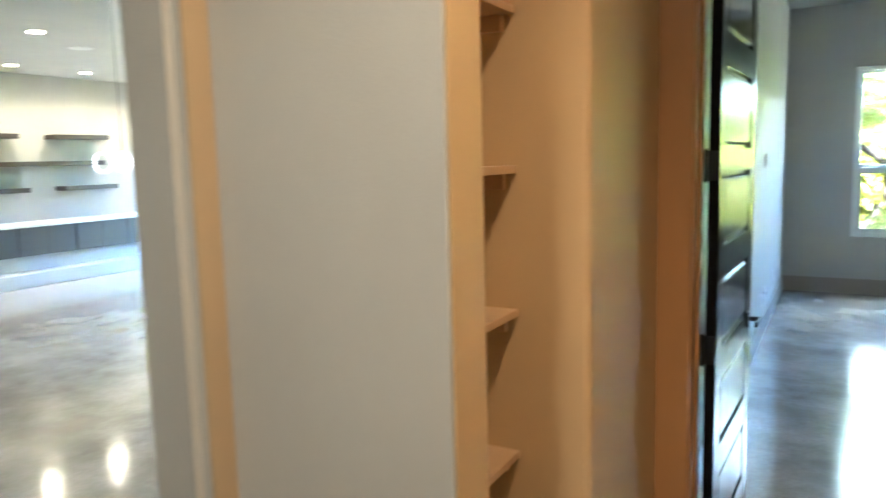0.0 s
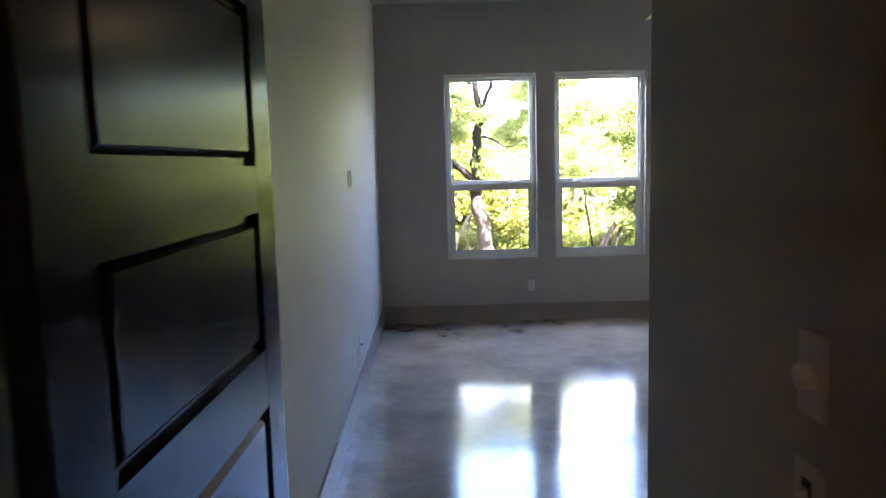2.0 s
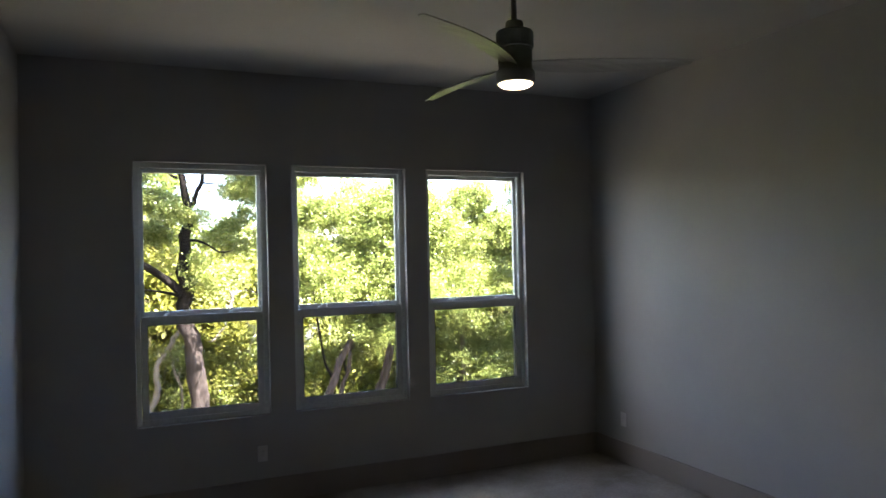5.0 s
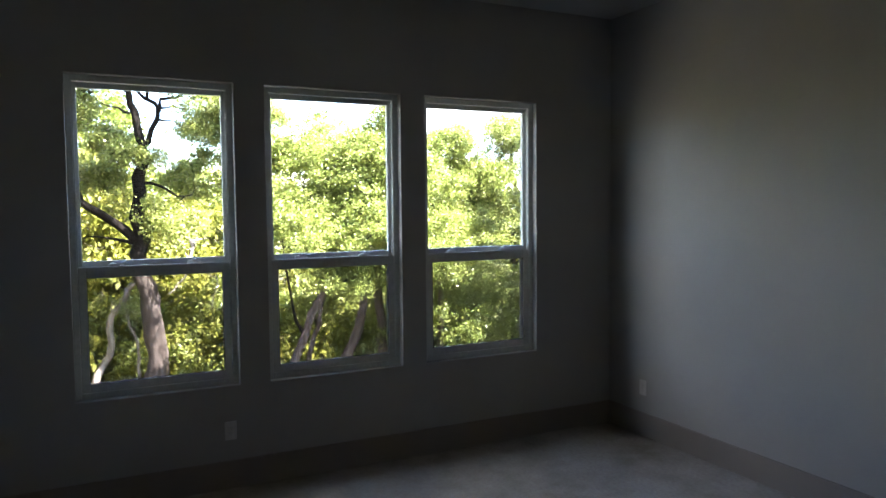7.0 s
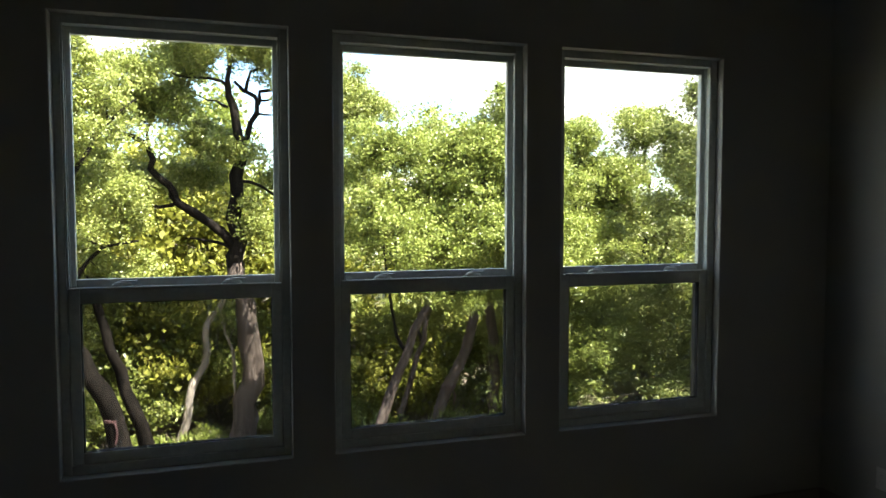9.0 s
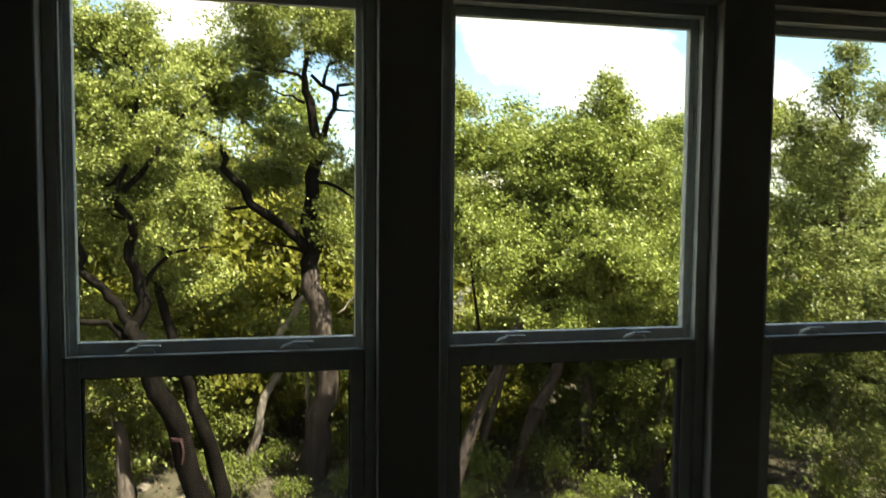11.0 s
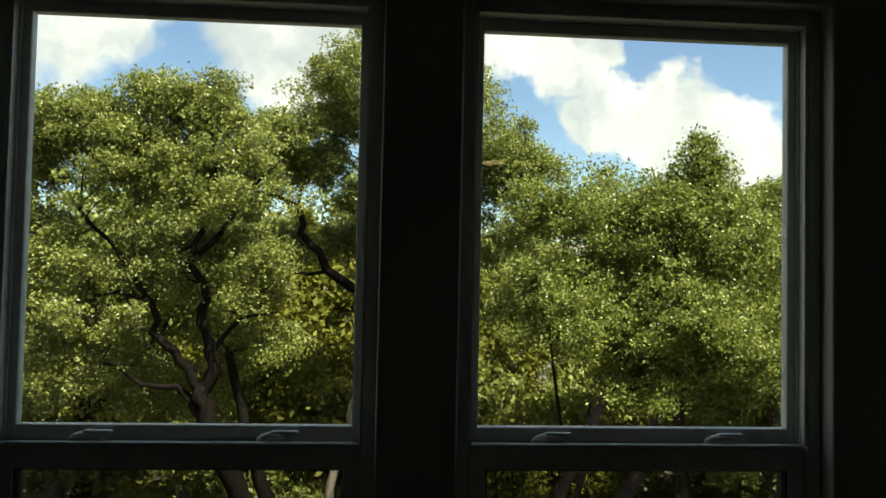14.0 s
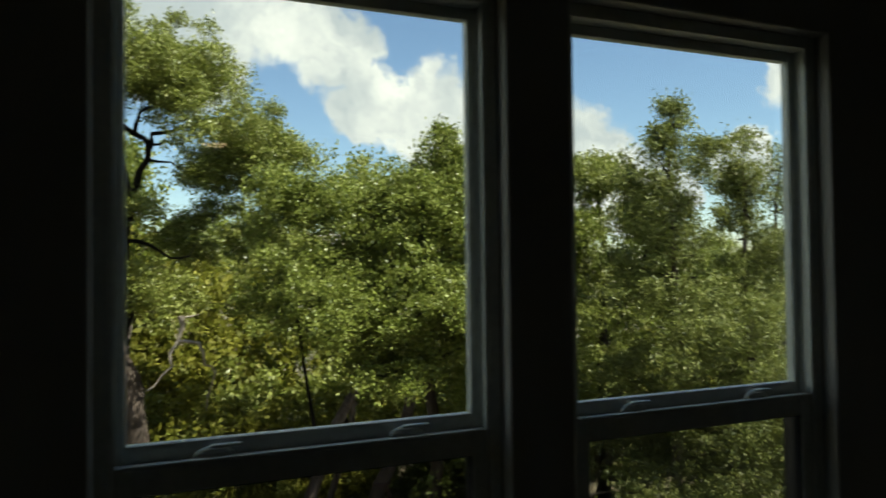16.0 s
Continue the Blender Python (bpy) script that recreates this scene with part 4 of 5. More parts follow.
# the tall oak before the first window: its trunk sways, and a heavy limb leaves it to one side
tree("oak_tree", G(-0.72, 8.7, -0.1),
     [([(0.06, 0, -0.02), (0.11, 0, 0.44), (0.22, 0, 1.02), (0.13, 0, 1.78), (0.08, 0, 2.18), (-0.03, 0, 2.7)], 0.185, 0.135),
      ([(-0.03, 0, 2.66), (-0.06, 0, 3.01), (0.02, 0, 3.81), (0.02, 0, 4.33), (0.04, 0, 4.6), (-0.05, 0, 5.15), (-0.11, 0, 5.49), (-0.09, 0, 5.77), (-0.2, 0, 6.5)], 0.135, 0.02),
      ([(-0.04, 0, 2.9), (-0.14, 0, 3.06), (-0.43, 0, 3.35), (-0.87, 0, 3.66), (-1.04, 0, 3.92), (-1.25, 0, 4.18), (-1.28, 0, 4.44), (-1.46, 0, 4.65), (-1.78, 0, 4.7), (-2.3, 0.1, 4.85)], 0.085, 0.022),
      ([(-0.9, 0, 3.66), (-1.1, 0, 3.6), (-1.37, 0, 3.61), (-1.69, 0, 3.27)], 0.035, 0.01),
      ([(-1.37, 0, 3.61), (-1.38, 0, 3.82)], 0.022, 0.012),
      ([(0.04, 0, 4.55), (0.24, 0, 4.92), (0.36, 0, 5.25), (0.17, 0, 5.44), (-0.01, 0, 5.58)], 0.05, 0.025),
      ([(0.36, 0, 5.23), (0.44, 0, 5.41), (0.76, 0, 5.58), (1.1, 0, 5.6), (1.5, -0.1, 5.9)], 0.035, 0.012),
      ([(0.17, 0, 5.44), (0.3, 0, 5.72), (0.65, 0, 6.0), (0.8, 0, 6.5)], 0.03, 0.01),
      ([(-0.1, 0, 5.17), (-0.32, 0, 5.25), (-0.55, 0, 5.33)], 0.025, 0.01),
      ([(-0.11, 0, 5.5), (-0.4, 0, 5.6), (-0.85, 0, 5.62)], 0.03, 0.012),
      ([(-0.1, 0, 2.95), (-0.45, 0.1, 3.08), (-0.8, 0.2, 3.1)], 0.03, 0.01),
      ([(0.02, 0, 4.0), (0.35, 0, 3.96), (0.57, 0, 3.77), (0.85, -0.1, 3.8)], 0.03, 0.01)],
     [((0.7, 0.3, 6.5), (1.0, 1.1, 0.8), 2.4), ((0.1, 0.0, 6.1), (0.6, 0.6, 0.4), 1.5), ((-0.55, 0.0, 5.85), (0.45, 0.5, 0.35), 1.0), ((-1.2, 0.0, 5.2), (0.6, 0.5, 0.4), 1.3), ((0.6, -0.1, 5.95), (0.5, 0.5, 0.4), 1.0), ((1.0, 0.0, 6.15), (0.6, 0.6, 0.4), 1.2), ((1.6, 0.0, 5.5), (0.6, 0.6, 0.4), 1.4), ((2.2, 0.0, 5.15), (0.4, 0.5, 0.3), 0.8), ((-0.06, -0.1, 4.45), (0.4, 0.35, 0.22), 0.7), ((1.2, 0.6, 5.0), (0.8, 1.0, 0.5), 1.5), ((-1.4, -0.5, 5.5), (0.9, 0.7, 0.6), 2), ((-0.7, -0.6, 6.3), (0.7, 0.7, 0.5), 1.4), ((-1.9, 0.5, 5.0), (0.8, 0.8, 0.5), 1.4), ((0.8, 0.7, 4.1), (0.7, 0.8, 0.5), 1.2), ((-0.3, 0.2, 7.1), (0.5, 0.6, 0.5), 0.9), ((1.9, 0.3, 5.5), (0.6, 0.8, 0.7), 1.4), ((1.7, 0.6, 4.2), (0.8, 0.9, 0.6), 1.2), ((-2.4, 0.6, 4.2), (0.9, 0.8, 0.6), 1.2), ((-1.4, 1.0, 4.0), (1.1, 0.6, 0.5), 1.6), ((-0.5, 1.2, 4.2), (0.8, 0.5, 0.5), 1.2), ((-0.5, 0.6, 4.75), (0.6, 0.5, 0.3), 0.8), ((0.5, -0.2, 3.3), (0.5, 0.5, 0.4), 0.8), ((0.9, -0.7, 5.6), (0.6, 0.5, 0.5), 1.2), ((0.1, -0.9, 6.2), (0.6, 0.5, 0.4), 1.0), ((0.12, -0.15, 3.3), (0.2, 0.15, 0.45), 0.6), ((0.1, -0.15, 4.55), (0.35, 0.25, 0.3), 0.7), ((-0.8, 0.2, 6.0), (0.65, 0.6, 0.6), 1.8), ((-1.0, 0.4, 5.3), (0.7, 0.6, 0.4), 1.4), ((1.5, 0.3, 5.0), (0.9, 0.8, 0.6), 1.6)],
     215000, 0.041, M_BARKGREY, M_LEAF_OAK, "tall live oak with a grey trunk and gnarled limbs in crown-shade tone", 11, 640, 0.19, aspect=0.6, upper_mat=M_BARKSHADE, bare=0.55)

# the spreading oak further along, forking low, its wood coloured as in crown shade
tree("oak_tree", G(-2.9, 7.1, -0.1),
     [([(0.72, 0, 0), (0.5, 0, 0.8), (0.18, 0, 1.6), (0.03, 0, 2.0), (0.0, 0, 2.2)], 0.135, 0.09),
      ([(0.0, 0, 2.15), (0.14, 0, 2.47), (0.05, 0, 2.76), (-0.03, 0, 3.01), (0.0, 0, 3.3), (-0.07, 0, 3.6), (-0.11, 0, 3.9), (0.1, 0, 4.6), (0.0, 0, 5.4)], 0.085, 0.02),
      ([(0.0, 0, 2.15), (-0.19, 0, 2.43), (-0.37, 0, 2.61), (-0.55, 0, 2.86), (-0.61, 0, 3.19), (-0.9, 0, 3.7), (-1.5, 0, 4.3)], 0.07, 0.02),
      ([(0.1, 0, 2.58), (0.29, 0, 2.87), (0.5, 0, 3.05), (0.89, 0.05, 3.13)], 0.035, 0.014),
      ([(0.1, 0, 1.8), (-0.22, 0, 2.07), (-0.32, 0, 2.21), (-0.67, 0, 2.25), (-1.2, 0, 2.5)], 0.06, 0.02),
      ([(-0.1, 0, 3.8), (0.3, 0, 4.3), (0.55, 0.1, 4.7), (0.9, 0, 5.0)], 0.04, 0.012),
      ([(1.05, 0.35, -0.7), (0.85, 0.35, 0.5), (0.55, 0.35, 1.3), (0.35, 0.35, 1.9), (0.22, 0.4, 2.6)], 0.12, 0.05),
      ([(-0.61, 0, 3.19), (-1.0, 0, 3.3), (-1.5, 0, 3.2)], 0.035, 0.012)],
     [((-0.6, 0.3, 4.9), (1.4, 1.2, 1.1), 3), ((0.1, 0.2, 4.7), (1.0, 1.1, 0.9), 2.4), ((-1.3, 0, 3.6), (1.0, 1.0, 0.8), 1.8), ((-0.2, 0.3, 3.7), (1.1, 1.0, 0.7), 1.6), ((0.6, 0.3, 3.5), (0.5, 0.9, 0.6), 0.8), ((-0.1, 0.4, 5.7), (0.7, 0.7, 0.45), 0.8), ((-1.8, 0.3, 2.6), (1.0, 1.0, 0.8), 1.6), ((0.3, 0.7, 2.6), (0.8, 0.7, 0.6), 1), ((-0.6, 0.8, 1.9), (1.2, 0.7, 0.7), 1), ((-2.4, 0.5, 3.9), (0.9, 0.9, 0.9), 1.4), ((-1.5, 0.2, 5.45), (1.0, 0.8, 0.5), 2.2), ((-2.2, 0.3, 5.0), (0.8, 0.8, 0.5), 1.4), ((-0.4, 0.2, 5.75), (0.8, 0.7, 0.45), 1.2)],
     210000, 0.040, M_BARKSHADE, M_LEAF_OAK, "spreading live oak with forked limbs in shade-toned bark and dense crown", 23, 620, 0.19, aspect=0.6, bare=0.45)

# the bushy oak before the second window
# limbs and twigs above its trunk have shade put into their colour
tree("oak_tree", G(0.95, 6.3, -0.1),
     [([(0.0, 0, 0), (0.18, 0, 0.7), (0.42, 0, 1.2), (0.6, 0, 1.8), (1.0, 0.05, 2.5)], 0.078, 0.05),
      ([(0.5, 0, 1.5), (0.3, 0, 2.1), (0.2, 0, 2.9)], 0.028, 0.012),
      ([(1.0, 0.05, 2.5), (1.4, 0, 3.3), (1.8, 0, 4.3), (1.9, 0, 5.0)], 0.06, 0.015),
      ([(0.9, 0, 2.3), (1.8, 0.1, 2.4), (2.5, 0, 2.8)], 0.05, 0.015)],
     [((1.5, 0.2, 3.4), (1.25, 1.2, 1.0), 3), ((0.4, 0.3, 3.3), (1.0, 1.1, 0.8), 2), ((1.98, 0.1, 5.15), (0.1, 0.15, 0.25), 0.16), ((1.98, 0.1, 4.85), (0.3, 0.35, 0.3), 0.55), ((1.95, 0.1, 4.45), (0.7, 0.6, 0.42), 1.5), ((1.9, 0.1, 4.1), (0.95, 0.8, 0.6), 1.8), ((2.5, 0.2, 2.8), (0.9, 1.0, 0.8), 2), ((1.3, -0.1, 2.4), (1.0, 0.9, 0.5), 1.4), ((1.15, 0.2, 4.2), (0.7, 0.7, 0.45), 0.9), ((0.9, -0.1, 3.0), (0.8, 0.7, 0.5), 1.4), ((1.7, -0.4, 3.1), (0.8, 0.6, 0.5), 1.2), ((0.3, 0.4, 4.35), (0.75, 0.7, 0.5), 1.4), ((1.5, 0.1, 4.3), (0.6, 0.6, 0.5), 1.1), ((2.35, 0.1, 4.2), (0.6, 0.6, 0.5), 1.1)],
     180000, 0.039, M_BARKGREY, M_LEAF_BRIGHT, "bushy bright green oak with a leaning grey-brown trunk", 37, 600, 0.18, aspect=0.62, upper_mat=M_BARKSHADE, bare=0.4)

# two dark trunks among the brush, with crowns mixed into the canopy
tree("oak_tree", G(2.3, 7.9, -0.1),
     [([(0, 0, 0), (0.45, 0, 1.0), (0.75, 0, 1.9), (0.8, 0, 3.0), (0.6, 0, 4.0)], 0.105, 0.04), ([(0.75, 0, 1.9), (1.5, 0.2, 2.7), (2.0, 0, 3.5)], 0.07, 0.02)],
     [((0.8, 0.6, 4.2), (1.2, 1.1, 1.0), 2), ((2.0, 0.4, 3.8), (1.1, 1.0, 0.9), 2), ((-0.4, 0.5, 3.7), (1.0, 1.0, 0.7), 1.4)],
     36000, 0.05, M_BARKGREY, M_LEAF_OAK, "leaning grey-barked oak in the thicket", 41, 150, 0.22, aspect=0.6, upper_mat=M_BARKSHADE)
tree("oak_tree", G(3.5, 8.3, -0.1),
     [([(0, 0, 0), (0.05, 0, 1.0), (-0.05, 0, 2.0), (0.1, 0, 3.2), (0.2, 0, 4.3)], 0.105, 0.045), ([(0.0, 0, 2.0), (0.8, 0.2, 2.8), (1.3, 0, 3.4)], 0.06, 0.02)],
     [((0.3, 0.4, 4.3), (1.2, 1.1, 1.0), 2), ((1.4, 0.4, 3.6), (1.1, 1.0, 0.9), 2)],
     34000, 0.05, M_BARKGREY, M_LEAF_OAK, "upright grey-barked oak in the thicket", 43, 140, 0.22, aspect=0.6, upper_mat=M_BARKSHADE)

# bare bleached saplings
tree("pale_sapling", G(-1.55, 9.3, -0.1),
     [([(-0.07, 0, 0), (0.05, 0, 0.44), (0.19, 0, 0.82), (0.33, 0, 1.19), (0.34, 0, 1.58), (0.49, 0, 1.86), (0.62, 0, 2.15)], 0.065, 0.048), ([(0.34, 0, 1.55), (0.36, 0, 1.95)], 0.018, 0.006), ([(0.62, 0, 2.13), (0.85, 0, 2.5), (0.95, 0.1, 3.2)], 0.046, 0.012)],
     [((0.9, 0.2, 3.5), (0.6, 0.6, 0.4), 1)], 1500, 0.055, M_BARKWHITE, M_LEAF_OAK, "thin crooked sapling with bleached pale bark", 51, 18, 0.2)
tree("pale_sapling", G(-0.98, 9.1, -0.1),
     [([(0.2, 0, 0), (0.21, 0, 0.4), (0.19, 0, 0.72), (0.18, 0, 1.11), (0.11, 0, 1.35), (0.04, 0, 1.6)], 0.032, 0.02), ([(0.14, 0, 1.25), (0.2, 0, 1.6)], 0.012, 0.006)],
     [((0.1, 0.1, 1.75), (0.3, 0.3, 0.2), 1)], 500, 0.05, M_BARKWHITE, M_LEAF_BRIGHT, "short pale forked sapling", 53, 8, 0.14)
# the upper stems carry crown shade in their bark colour
tree("slender_tree", G(1.85, 8.0, -0.1),
     [([(-0.05, 0, 0), (0.0, 0, 0.25), (0.16, 0, 0.9), (0.28, 0, 1.45), (0.37, 0, 1.8)], 0.048, 0.038), ([(0.37, 0, 1.78), (0.66, 0, 2.3), (0.85, 0.1, 2.9), (0.8, 0.2, 3.6)], 0.045, 0.015), ([(0.28, 0, 1.4), (0.24, 0, 1.9)], 0.03, 0.012)],
     [((0.8, 0.3, 3.6), (0.6, 0.5, 0.4), 1)], 3000, 0.055, M_BARKGREY, M_LEAF_OAK, "slender leaning grey-brown tree, upper limbs coloured as if shaded", 55, 16, 0.2, upper_mat=M_BARKSHADE)
dead = tree("dead_branch", (-0.02, 7.6, 0.02),
     [([(0.0, 0, 0.95), (-0.02, 0, 0.75), (-0.1, 0, 0.62), (-0.08, 0, 0.5), (-0.16, 0, 0.4), (-0.3, 0, 0.28)], 0.022, 0.006), ([(-0.02, 0, 0.72), (0.16, 0, 0.68), (0.22, 0, 0.5), (0.3, 0, 0.42), (0.24, 0, 0.2), (0.22, 0, 0.05)], 0.017, 0.005), ([(0.0, 0, 0.93), (0.16, 0, 0.96)], 0.012, 0.005)],
     [((0.0, 0.3, 0.9), (0.3, 0.2, 0.2), 1)], 300, 0.05, M_BARKWHITE, M_LEAF_OAK, "bare bleached branch hanging in the thicket", 57, 5, 0.1, category="branch", gnarl=0.012, twig=0.004)
dead.scale = (1.3, 1.3, 1.3)
# stumps with torn bark
for x, y, h, s in ((-3.05, 7.5, 1.15, 61),):
    tree("broken_trunk", G(x, y, -0.1 - hollow(y)), [([(0, 0, 0), (-0.03, 0, h * 0.5), (-0.1, 0, h), (-0.22, 0, h * 1.35)], 0.13, 0.05)], [((-0.3, 0.1, h * 1.5), (0.4, 0.3, 0.3), 1)], 900, 0.055, M_BARK, M_LEAF_OAK, "weathered broken trunk with peeling reddish bark", s, 12, 0.18, category="tree trunk")


# junipers: a straight stem with many tiers of feathery boughs
def cedar(base, height, width, seed, n=15000, mat=None):
    rng = random.Random(seed)
    blobs = []
    for i in range(15):
        u = 0.12 + 0.88 * i / 14
        w = width * (1.03 - u) ** 0.78 * rng.uniform(0.75, 1.15) + 0.2 * (1.25 - u)
        a = rng.uniform(0, 6.28)
        blobs.append(((0.3 * w * math.cos(a), 0.3 * w * math.sin(a), height * u), (w, w, height * 0.055), w + 0.16))
    # lesser leaders beside the main one
    for k in range(3):
        a, u = rng.uniform(0, 6.28), rng.uniform(0.78, 0.93)
        blobs.append(((width * 0.3 * math.cos(a), width * 0.3 * math.sin(a), height * u), (0.2, 0.2, height * 0.06), 0.32))
    return tree("juniper_tree", base, [([(0, 0, 0), (0.06, 0, height * 0.4), (-0.05, 0, height * 0.75), (0, 0, height)], 0.085, 0.006)], blobs, int(n * 1.25), 0.052, M_BARKGREY, mat or M_LEAF_CEDAR,
                "feathery olive-green juniper with ragged top", seed, 330, 0.15, gnarl=0.02, aspect=0.42, upper_mat=M_BARKSHADE)


cedar(G(5.95, 5.9), 5.5, 2.0, 71, 56000)
cedar(G(7.2, 5.9), 5.0, 1.9, 72, 42000)
cedar(G(8.9, 6.9), 5.2, 1.6, 74, 20000)
# trunks and limbs here have the thicket's shade in their bark colour
for x, y, dz, sd in ((4.95, 8.2, 0.0, 75), (6.55, 8.4, 0.25, 73)):
    tree("oak_tree", G(x, y, -0.1), [([(0, 0, 0), (0.1, 0, 1.1), (-0.05, 0, 2.2), (0.05, 0, 3.4), (0, 0, 4.7 + dz)], 0.11, 0.02), ([(0, 0, 2.0), (0.6, 0.1, 3.0), (1.0, 0, 4.0)], 0.05, 0.015), ([(0, 0, 2.4), (-0.6, -0.1, 3.2), (-0.9, 0, 3.9)], 0.05, 0.015)],
         [((0.0, 0, 4.75 + dz), (0.65, 0.7, 0.5), 1.6), ((-0.85, 0, 4.0), (0.75, 0.8, 0.6), 1.6), ((0.9, 0, 4.1 + dz), (0.75, 0.8, 0.6), 1.6), ((0.0, -0.1, 3.1), (1.3, 1.1, 0.8), 2.2), ((-0.3, -0.2, 2.0), (1.3, 1.0, 0.7), 1.6), ((0.4, 0, 1.1), (1.1, 0.9, 0.5), 1.0)],
         80000, 0.045, M_BARKSHADE, (M_LEAF_BRIGHT, M_LEAF_OAK)[sd == 73], "broad oak with a rounded leafy crown in the thicket", sd, 300, 0.2, aspect=0.6, bare=0.3)
cedar(G(4.2, 7.2), 4.2, 1.8, 76, 36000, M_LEAF_BRIGHT)

# the thicket behind: two forms, set out with turns and sizes of their own
# wood of both forms is coloured as if under its crown's shade
far_a = tree("oak_tree", G(-4.5, 13.5), [([(0, 0, 0), (0.1, 0, 1.2), (0, 0, 2.4), (0.2, 0, 3.8)], 0.14, 0.05), ([(0.05, 0, 1.6), (-0.8, 0.2, 2.6), (-1.3, 0, 3.4)], 0.07, 0.02), ([(0.05, 0, 2.2), (0.9, -0.2, 3.0), (1.5, 0, 3.6)], 0.06, 0.02)],
             [((0.1, 0, 4.2), (1.6, 1.6, 1.2), 3), ((-1.3, 0, 3.3), (1.2, 1.2, 0.9), 2), ((1.4, 0, 3.4), (1.2, 1.2, 0.9), 2), ((0, 0.3, 2.2), (1.6, 1.3, 0.8), 1.5), ((0, 0, 1.0), (1.8, 1.4, 0.7), 1.2)],
             12500, 0.105, M_BARKSHADE, M_LEAF_OAK, "dense live oak in the woodland behind", 81, 190, 0.26, aspect=0.6)
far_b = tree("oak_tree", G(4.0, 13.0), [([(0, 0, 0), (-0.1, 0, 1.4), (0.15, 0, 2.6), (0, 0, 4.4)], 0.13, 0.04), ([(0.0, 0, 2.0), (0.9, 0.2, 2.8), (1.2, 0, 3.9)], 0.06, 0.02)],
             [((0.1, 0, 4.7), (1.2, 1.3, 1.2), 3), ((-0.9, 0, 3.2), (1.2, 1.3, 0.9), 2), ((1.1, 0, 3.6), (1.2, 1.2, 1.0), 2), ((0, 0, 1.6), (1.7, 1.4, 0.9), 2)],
             12500, 0.105, M_BARKSHADE, M_LEAF_BRIGHT, "dense bright oak in the woodland behind", 83, 190, 0.26, aspect=0.6)
rng = random.Random(5)
spots = [(-8.5, 12), (-6.5, 16), (-2.2, 17.5), (1.4, 16.5), (6.6, 12.2), (9.4, 10.6), (11.2, 8.4), (12.8, 12.5), (8.2, 16), (3.2, 18), (-3.6, 19), (15.5, 10), (17, 15), (-11, 17), (12, 19), (-0.5, 22), (6.5, 23), (20, 20), (-5.5, 10.2), (-7.6, 8.6), (-3.4, 15.6), (-1.2, 16.4), (0.6, 14.6)]
for i, (x, y) in enumerate(spots):
    src = (far_a, far_b)[i % 2]
    s = rng.uniform(0.8, 1.12) * (1.2 if x < 1 and y < 17 else 1.0)
    o = copy_thing(src, pose(x, y, ground_z(x, y) - 0.1, 0, 0, rng.uniform(0, 360)))
    o.scale = (s, s, s * rng.uniform(0.85, 1.0))


# brush and saplings in the understorey
def shrub(base, w, h, seed, mat, n, label, size=0.05):
    return tree("shrub", base, [([(0, 0, 0), (0.05, 0, h * 0.4), (0.0, 0, h * 0.8)], 0.02, 0.006), ([(0, 0, 0.05), (w * 0.5, 0.1, h * 0.6)], 0.014, 0.005), ([(0, 0, 0.05), (-w * 0.5, -0.1, h * 0.5)], 0.014, 0.005)],
                [((0, 0, h * 0.6), (w, w, h * 0.42), 1)], n, size, M_BARK, mat, label, seed, 34, 0.13, category="shrub", gnarl=0.015, twig=0.006)


sh_green = shrub(G(-1.75, 8.0, -hollow(8.0)), 0.45, 0.75, 91, M_LEAF_BRIGHT, 1600, "fresh green understorey shrub")
sh_olive = shrub(G(0.7, 9.4, -hollow(9.4)), 1.1, 2.3, 92, M_LEAF_BROWN, 2900, "olive-yellow feathery brush in the understorey", 0.095)
sh_dark = shrub(G(-0.2, 10.6, -hollow(10.6)), 1.2, 2.0, 93, M_LEAF_OAK, 2900, "dark green understorey thicket", 0.1)
for i in range(86):
    x, y = rng.uniform(-7.5, 12), rng.uniform(9.6, 15.5)
    src = (sh_olive, sh_dark, sh_dark, sh_olive, sh_green)[i % 5]
    o = copy_thing(src, pose(x, y, ground_z(x, y) - 0.03, 0, 0, rng.uniform(0, 360)))
    s = rng.uniform(0.75, 1.25)
    o.scale = (s, s, s)
for x, y, s in ((-2.0, 10.4, 1.2), (-2.9, 11.2, 1.3), (0.2, 10.1, 1.1), (1.3, 9.5, 1.0), (2.2, 9.3, 1.0), (3.0, 9.8, 1.1), (-0.4, 11.2, 1.2), (4.6, 9.2, 1.1)):
    o = copy_thing(sh_olive, pose(x, y, ground_z(x, y) - 0.03, 0, 0, rng.uniform(0, 360)))
    o.scale = (s, s, s)
for x, y, s in ((-1.2, 9.0, 0.8), (-2.2, 8.4, 0.9), (1.6, 7.6, 1.2), (2.7, 7.6, 1.2), (3.9, 7.7, 1.3), (0.9, 8.2, 1.2), (-3.4, 8.2, 1.2), (-4.2, 7.2, 1.1), (1.4, 5.4, 0.7), (2.2, 5.6, 0.8), (0.5, 7.2, 0.7), (3.1, 6.6, 0.9), (4.4, 6.6, 1.1), (-2.6, 6.4, 0.6), (2.9, 5.0, 0.6), (-0.3, 9.3, 0.9), (0.3, 8.4, 1.0), (5.5, 5.2, 1.0), (6.6, 5.6, 1.1), (4.6, 5.0, 0.7)):
    o = copy_thing(sh_green, pose(x, y, ground_z(x, y) - 0.03, 0, 0, rng.uniform(0, 360)))
    o.scale = (s, s, s)

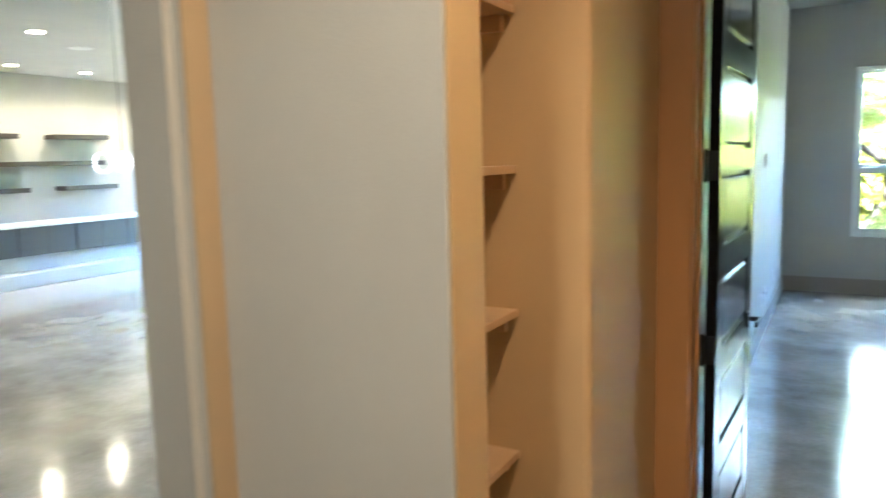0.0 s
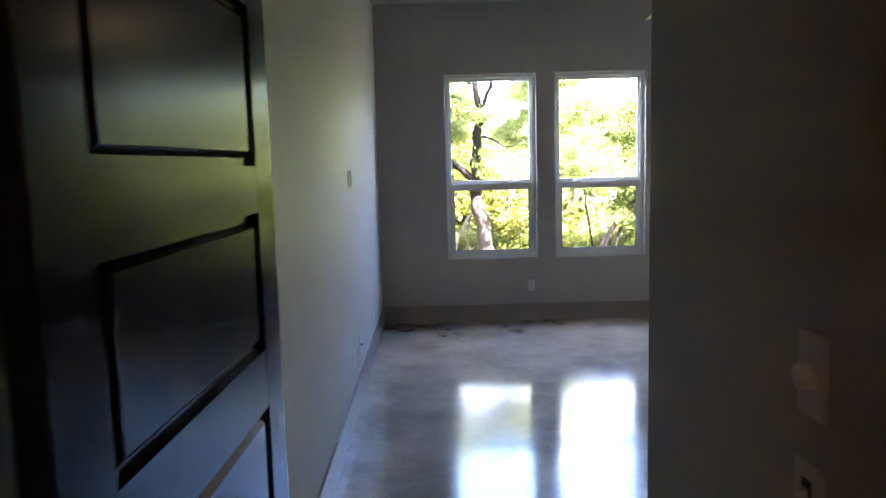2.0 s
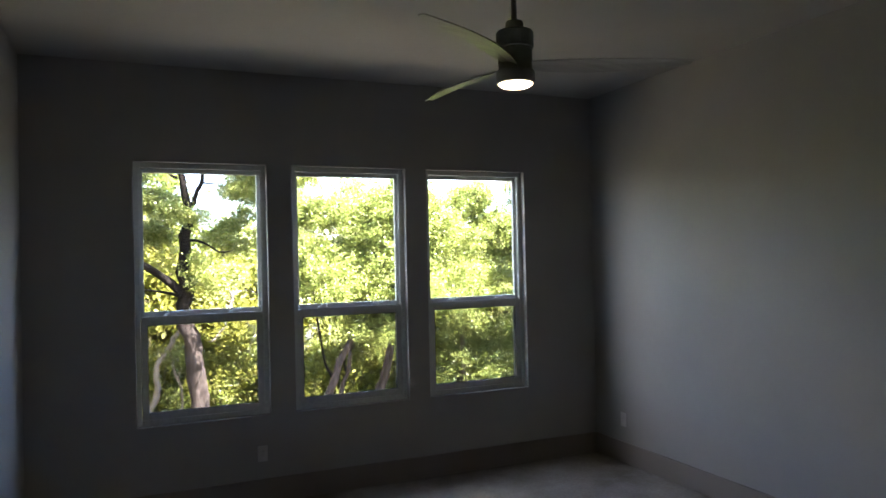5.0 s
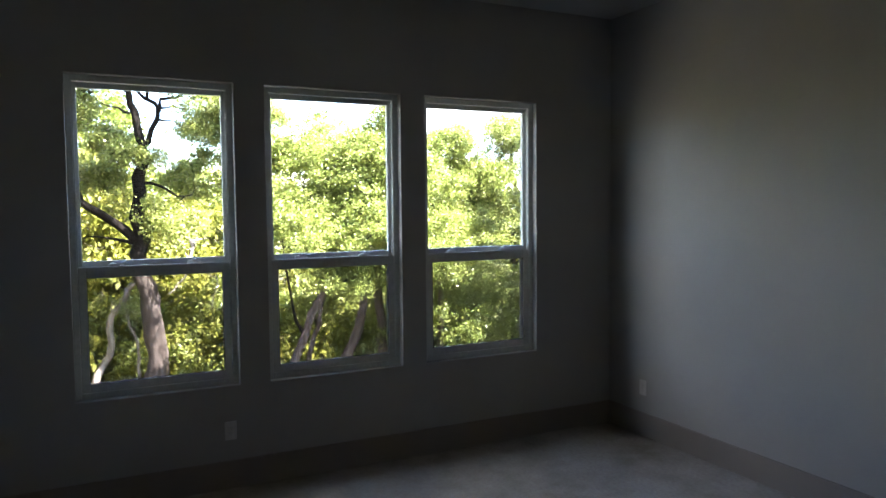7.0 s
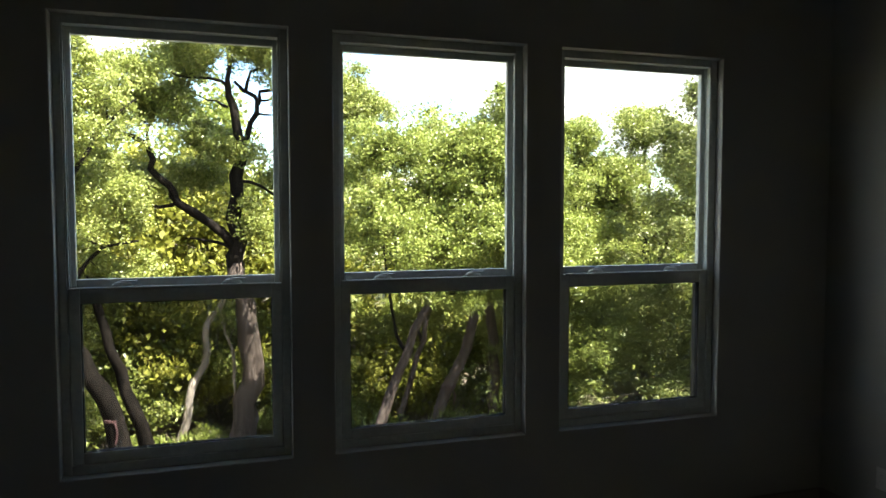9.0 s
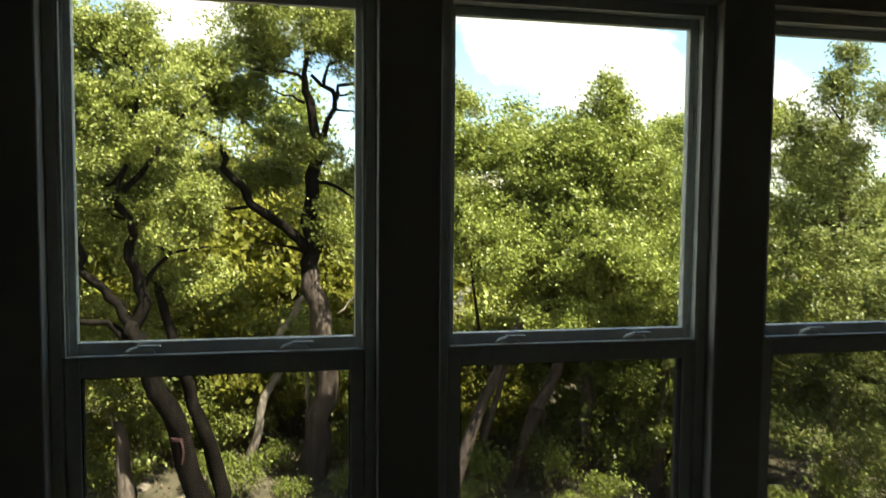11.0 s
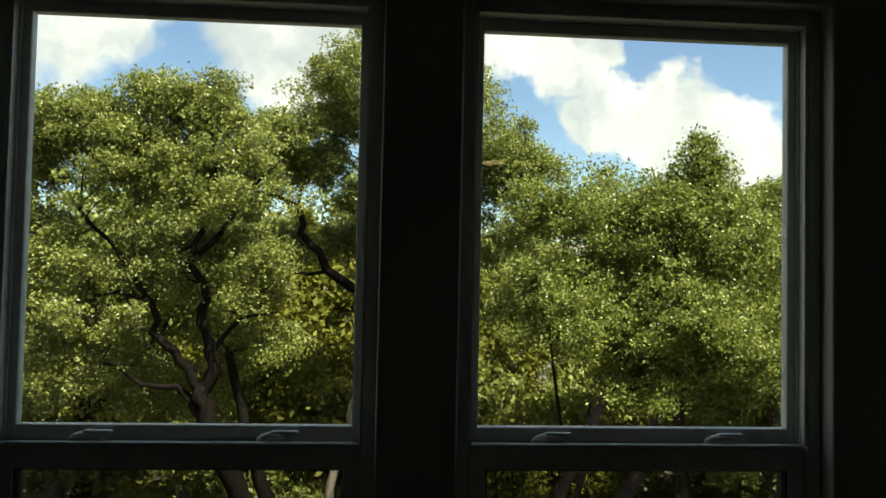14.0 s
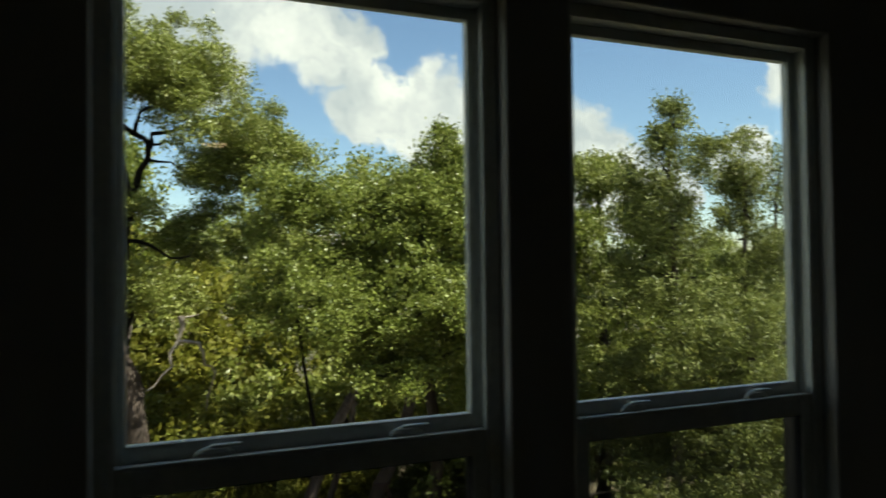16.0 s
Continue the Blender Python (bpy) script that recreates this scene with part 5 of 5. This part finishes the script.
for x, y, s in ((-2.6, 9.6, 0.8), (-2.0, 9.5, 0.7), (-3.2, 9.2, 0.7), (-0.5, 9.9, 0.8), (0.2, 9.5, 0.8), (1.0, 8.9, 0.7), (1.5, 8.8, 0.7), (2.5, 8.9, 0.8), (3.2, 9.0, 0.7), (4.0, 8.8, 0.8), (-3.9, 8.9, 0.8), (-1.7, 10.0, 0.7)):
    o = copy_thing((sh_dark, sh_olive)[int(x * 10) % 2], pose(x, y, ground_z(x, y) - 0.03, 0, 0, rng.uniform(0, 360)))
    o.scale = (s, s, s)

for x, y, s in ((-3.9, 13.2, 1.7), (-3.0, 12.9, 1.8), (-2.2, 13.1, 1.9), (-1.5, 12.7, 1.7), (-0.8, 13.0, 1.8), (-0.1, 12.8, 1.7), (0.7, 13.2, 1.8), (-2.6, 14.2, 2.3), (-1.2, 14.0, 2.3)):
    o = copy_thing(sh_olive, pose(x, y, ground_z(x, y) - 0.03, 0, 0, rng.uniform(0, 360)))
    o.scale = (s, s, s)
for x, y, s in ((-1.0, 7.9, 0.7), (-0.2, 8.0, 0.8), (-1.6, 7.2, 0.6), (0.2, 7.6, 0.8), (1.2, 7.0, 0.9), (-0.6, 7.3, 0.5), (-2.1, 7.6, 0.7), (0.8, 6.4, 0.6)):
    o = copy_thing(sh_green, pose(x, y, ground_z(x, y) - 0.03, 0, 0, rng.uniform(0, 360)))
    o.scale = (s, s, s * 0.8)

# limestone, each stone on its own
for i in range(46):
    x, y = rng.uniform(-3.6, 0.6), rng.uniform(6.6, 10.5)
    r = rng.uniform(0.03, 0.11)
    bm = bmesh.new()
    bmesh.ops.create_icosphere(bm, subdivisions=2, radius=r)
    for v in bm.verts:
        k = noise.noise(v.co * (2.2 / r) + Vector((i, 0, 0)))
        v.co *= 1 + 0.35 * k
        v.co.z *= 0.55
    st = part("stone", bm, M_ROCK)
    st.location = (x, y, ground_z(x, y) + r * 0.12)
    st.rotation_euler = (0, 0, rng.uniform(0, 6.28))
    tagged(st, "pale weathered limestone lying in the leaf litter", "stone", "loose stones")

# fallen leaves over the slope
rs = np.random.RandomState(9)
px, py = rs.uniform(-7, 11, 24000), rs.uniform(3.5, 14, 24000)
pz = np.array([ground_z(a, b) for a, b in zip(px, py)]) + 0.012
tagged(new("leaf_litter", leaf_mesh("leaf_litter", np.stack([px, py, pz], 1), 17, 0.07, M_LEAF_LITTER, 0.6)), "brown dry leaves strewn on the soil", "leaf litter", kind="stuff")

# a pale house glimpsed far beyond the trees
hz = ground_z(12.4, 46)
fh = tagged(new("house"), "pale distant house glimpsed through the leaves", "house")
fh.location = (12.6, 48.0, hz)
part("wall", box((-6, -4, 0), (6, 4, 3.6)), M_FARWALL, fh)
bm = bmesh.new()
vs = [bm.verts.new(v) for v in ((-6.5, -4.5, 3.6), (6.5, -4.5, 3.6), (6.5, 4.5, 3.6), (-6.5, 4.5, 3.6), (-5.5, 0, 5.6), (5.5, 0, 5.6))]
for f in ((0, 1, 5, 4), (2, 3, 4, 5), (1, 2, 5), (3, 0, 4), (3, 2, 1, 0)):
    bm.faces.new([vs[i] for i in f])
part("roof", bm, M_FARROOF, fh)
for x in (-3.6, 0.0, 3.6):
    part("window", box((x - 0.6, -4.06, 1.0), (x + 0.6, -4.001, 2.4)), M_SLOT, fh)


# ribbons tied round two of the trunks
def ribbon(at, radius, seed):
    rng2 = random.Random(seed)
    r = tagged(new("marker_ribbon"), "faded pink marker ribbon tied round a trunk", "ribbon", "marker ribbons")
    r.location = at
    bm = bmesh.new()
    prof = [(radius, -0.018), (radius + 0.006, -0.016), (radius + 0.006, 0.016), (radius, 0.018)]
    add_lathe(bm, prof, n=20)
    part("band", bm, M_RIBBON, r)
    bm = bmesh.new()
    prev = None
    for i in range(9):
        u = i / 8
        p = Vector((0.03 + 0.03 * math.sin(3 * u), -radius - 0.012 - 0.02 * math.sin(2.5 * u), -0.30 * u))
        pair = [bm.verts.new(p + Vector((s * 0.014, 0.006 * math.sin(6 * u + s), 0))) for s in (-1, 1)] + [bm.verts.new(p + Vector((s * 0.014, 0.003 + 0.006 * math.sin(6 * u + s), 0))) for s in (1, -1)]
        if prev:
            for k in range(4):
                bm.faces.new((prev[k], prev[(k + 1) % 4], pair[(k + 1) % 4], pair[k]))
        prev = pair
    part("tail", bm, M_RIBBON, r)
    return r


M_RIBBON = plain("pink_ribbon", (0.045, 0.017, 0.016), 0.95)
ribbon((2.57, 7.9, -1.15), 0.118, 1)
ribbon((-2.37, 7.1, -1.05), 0.125, 2)
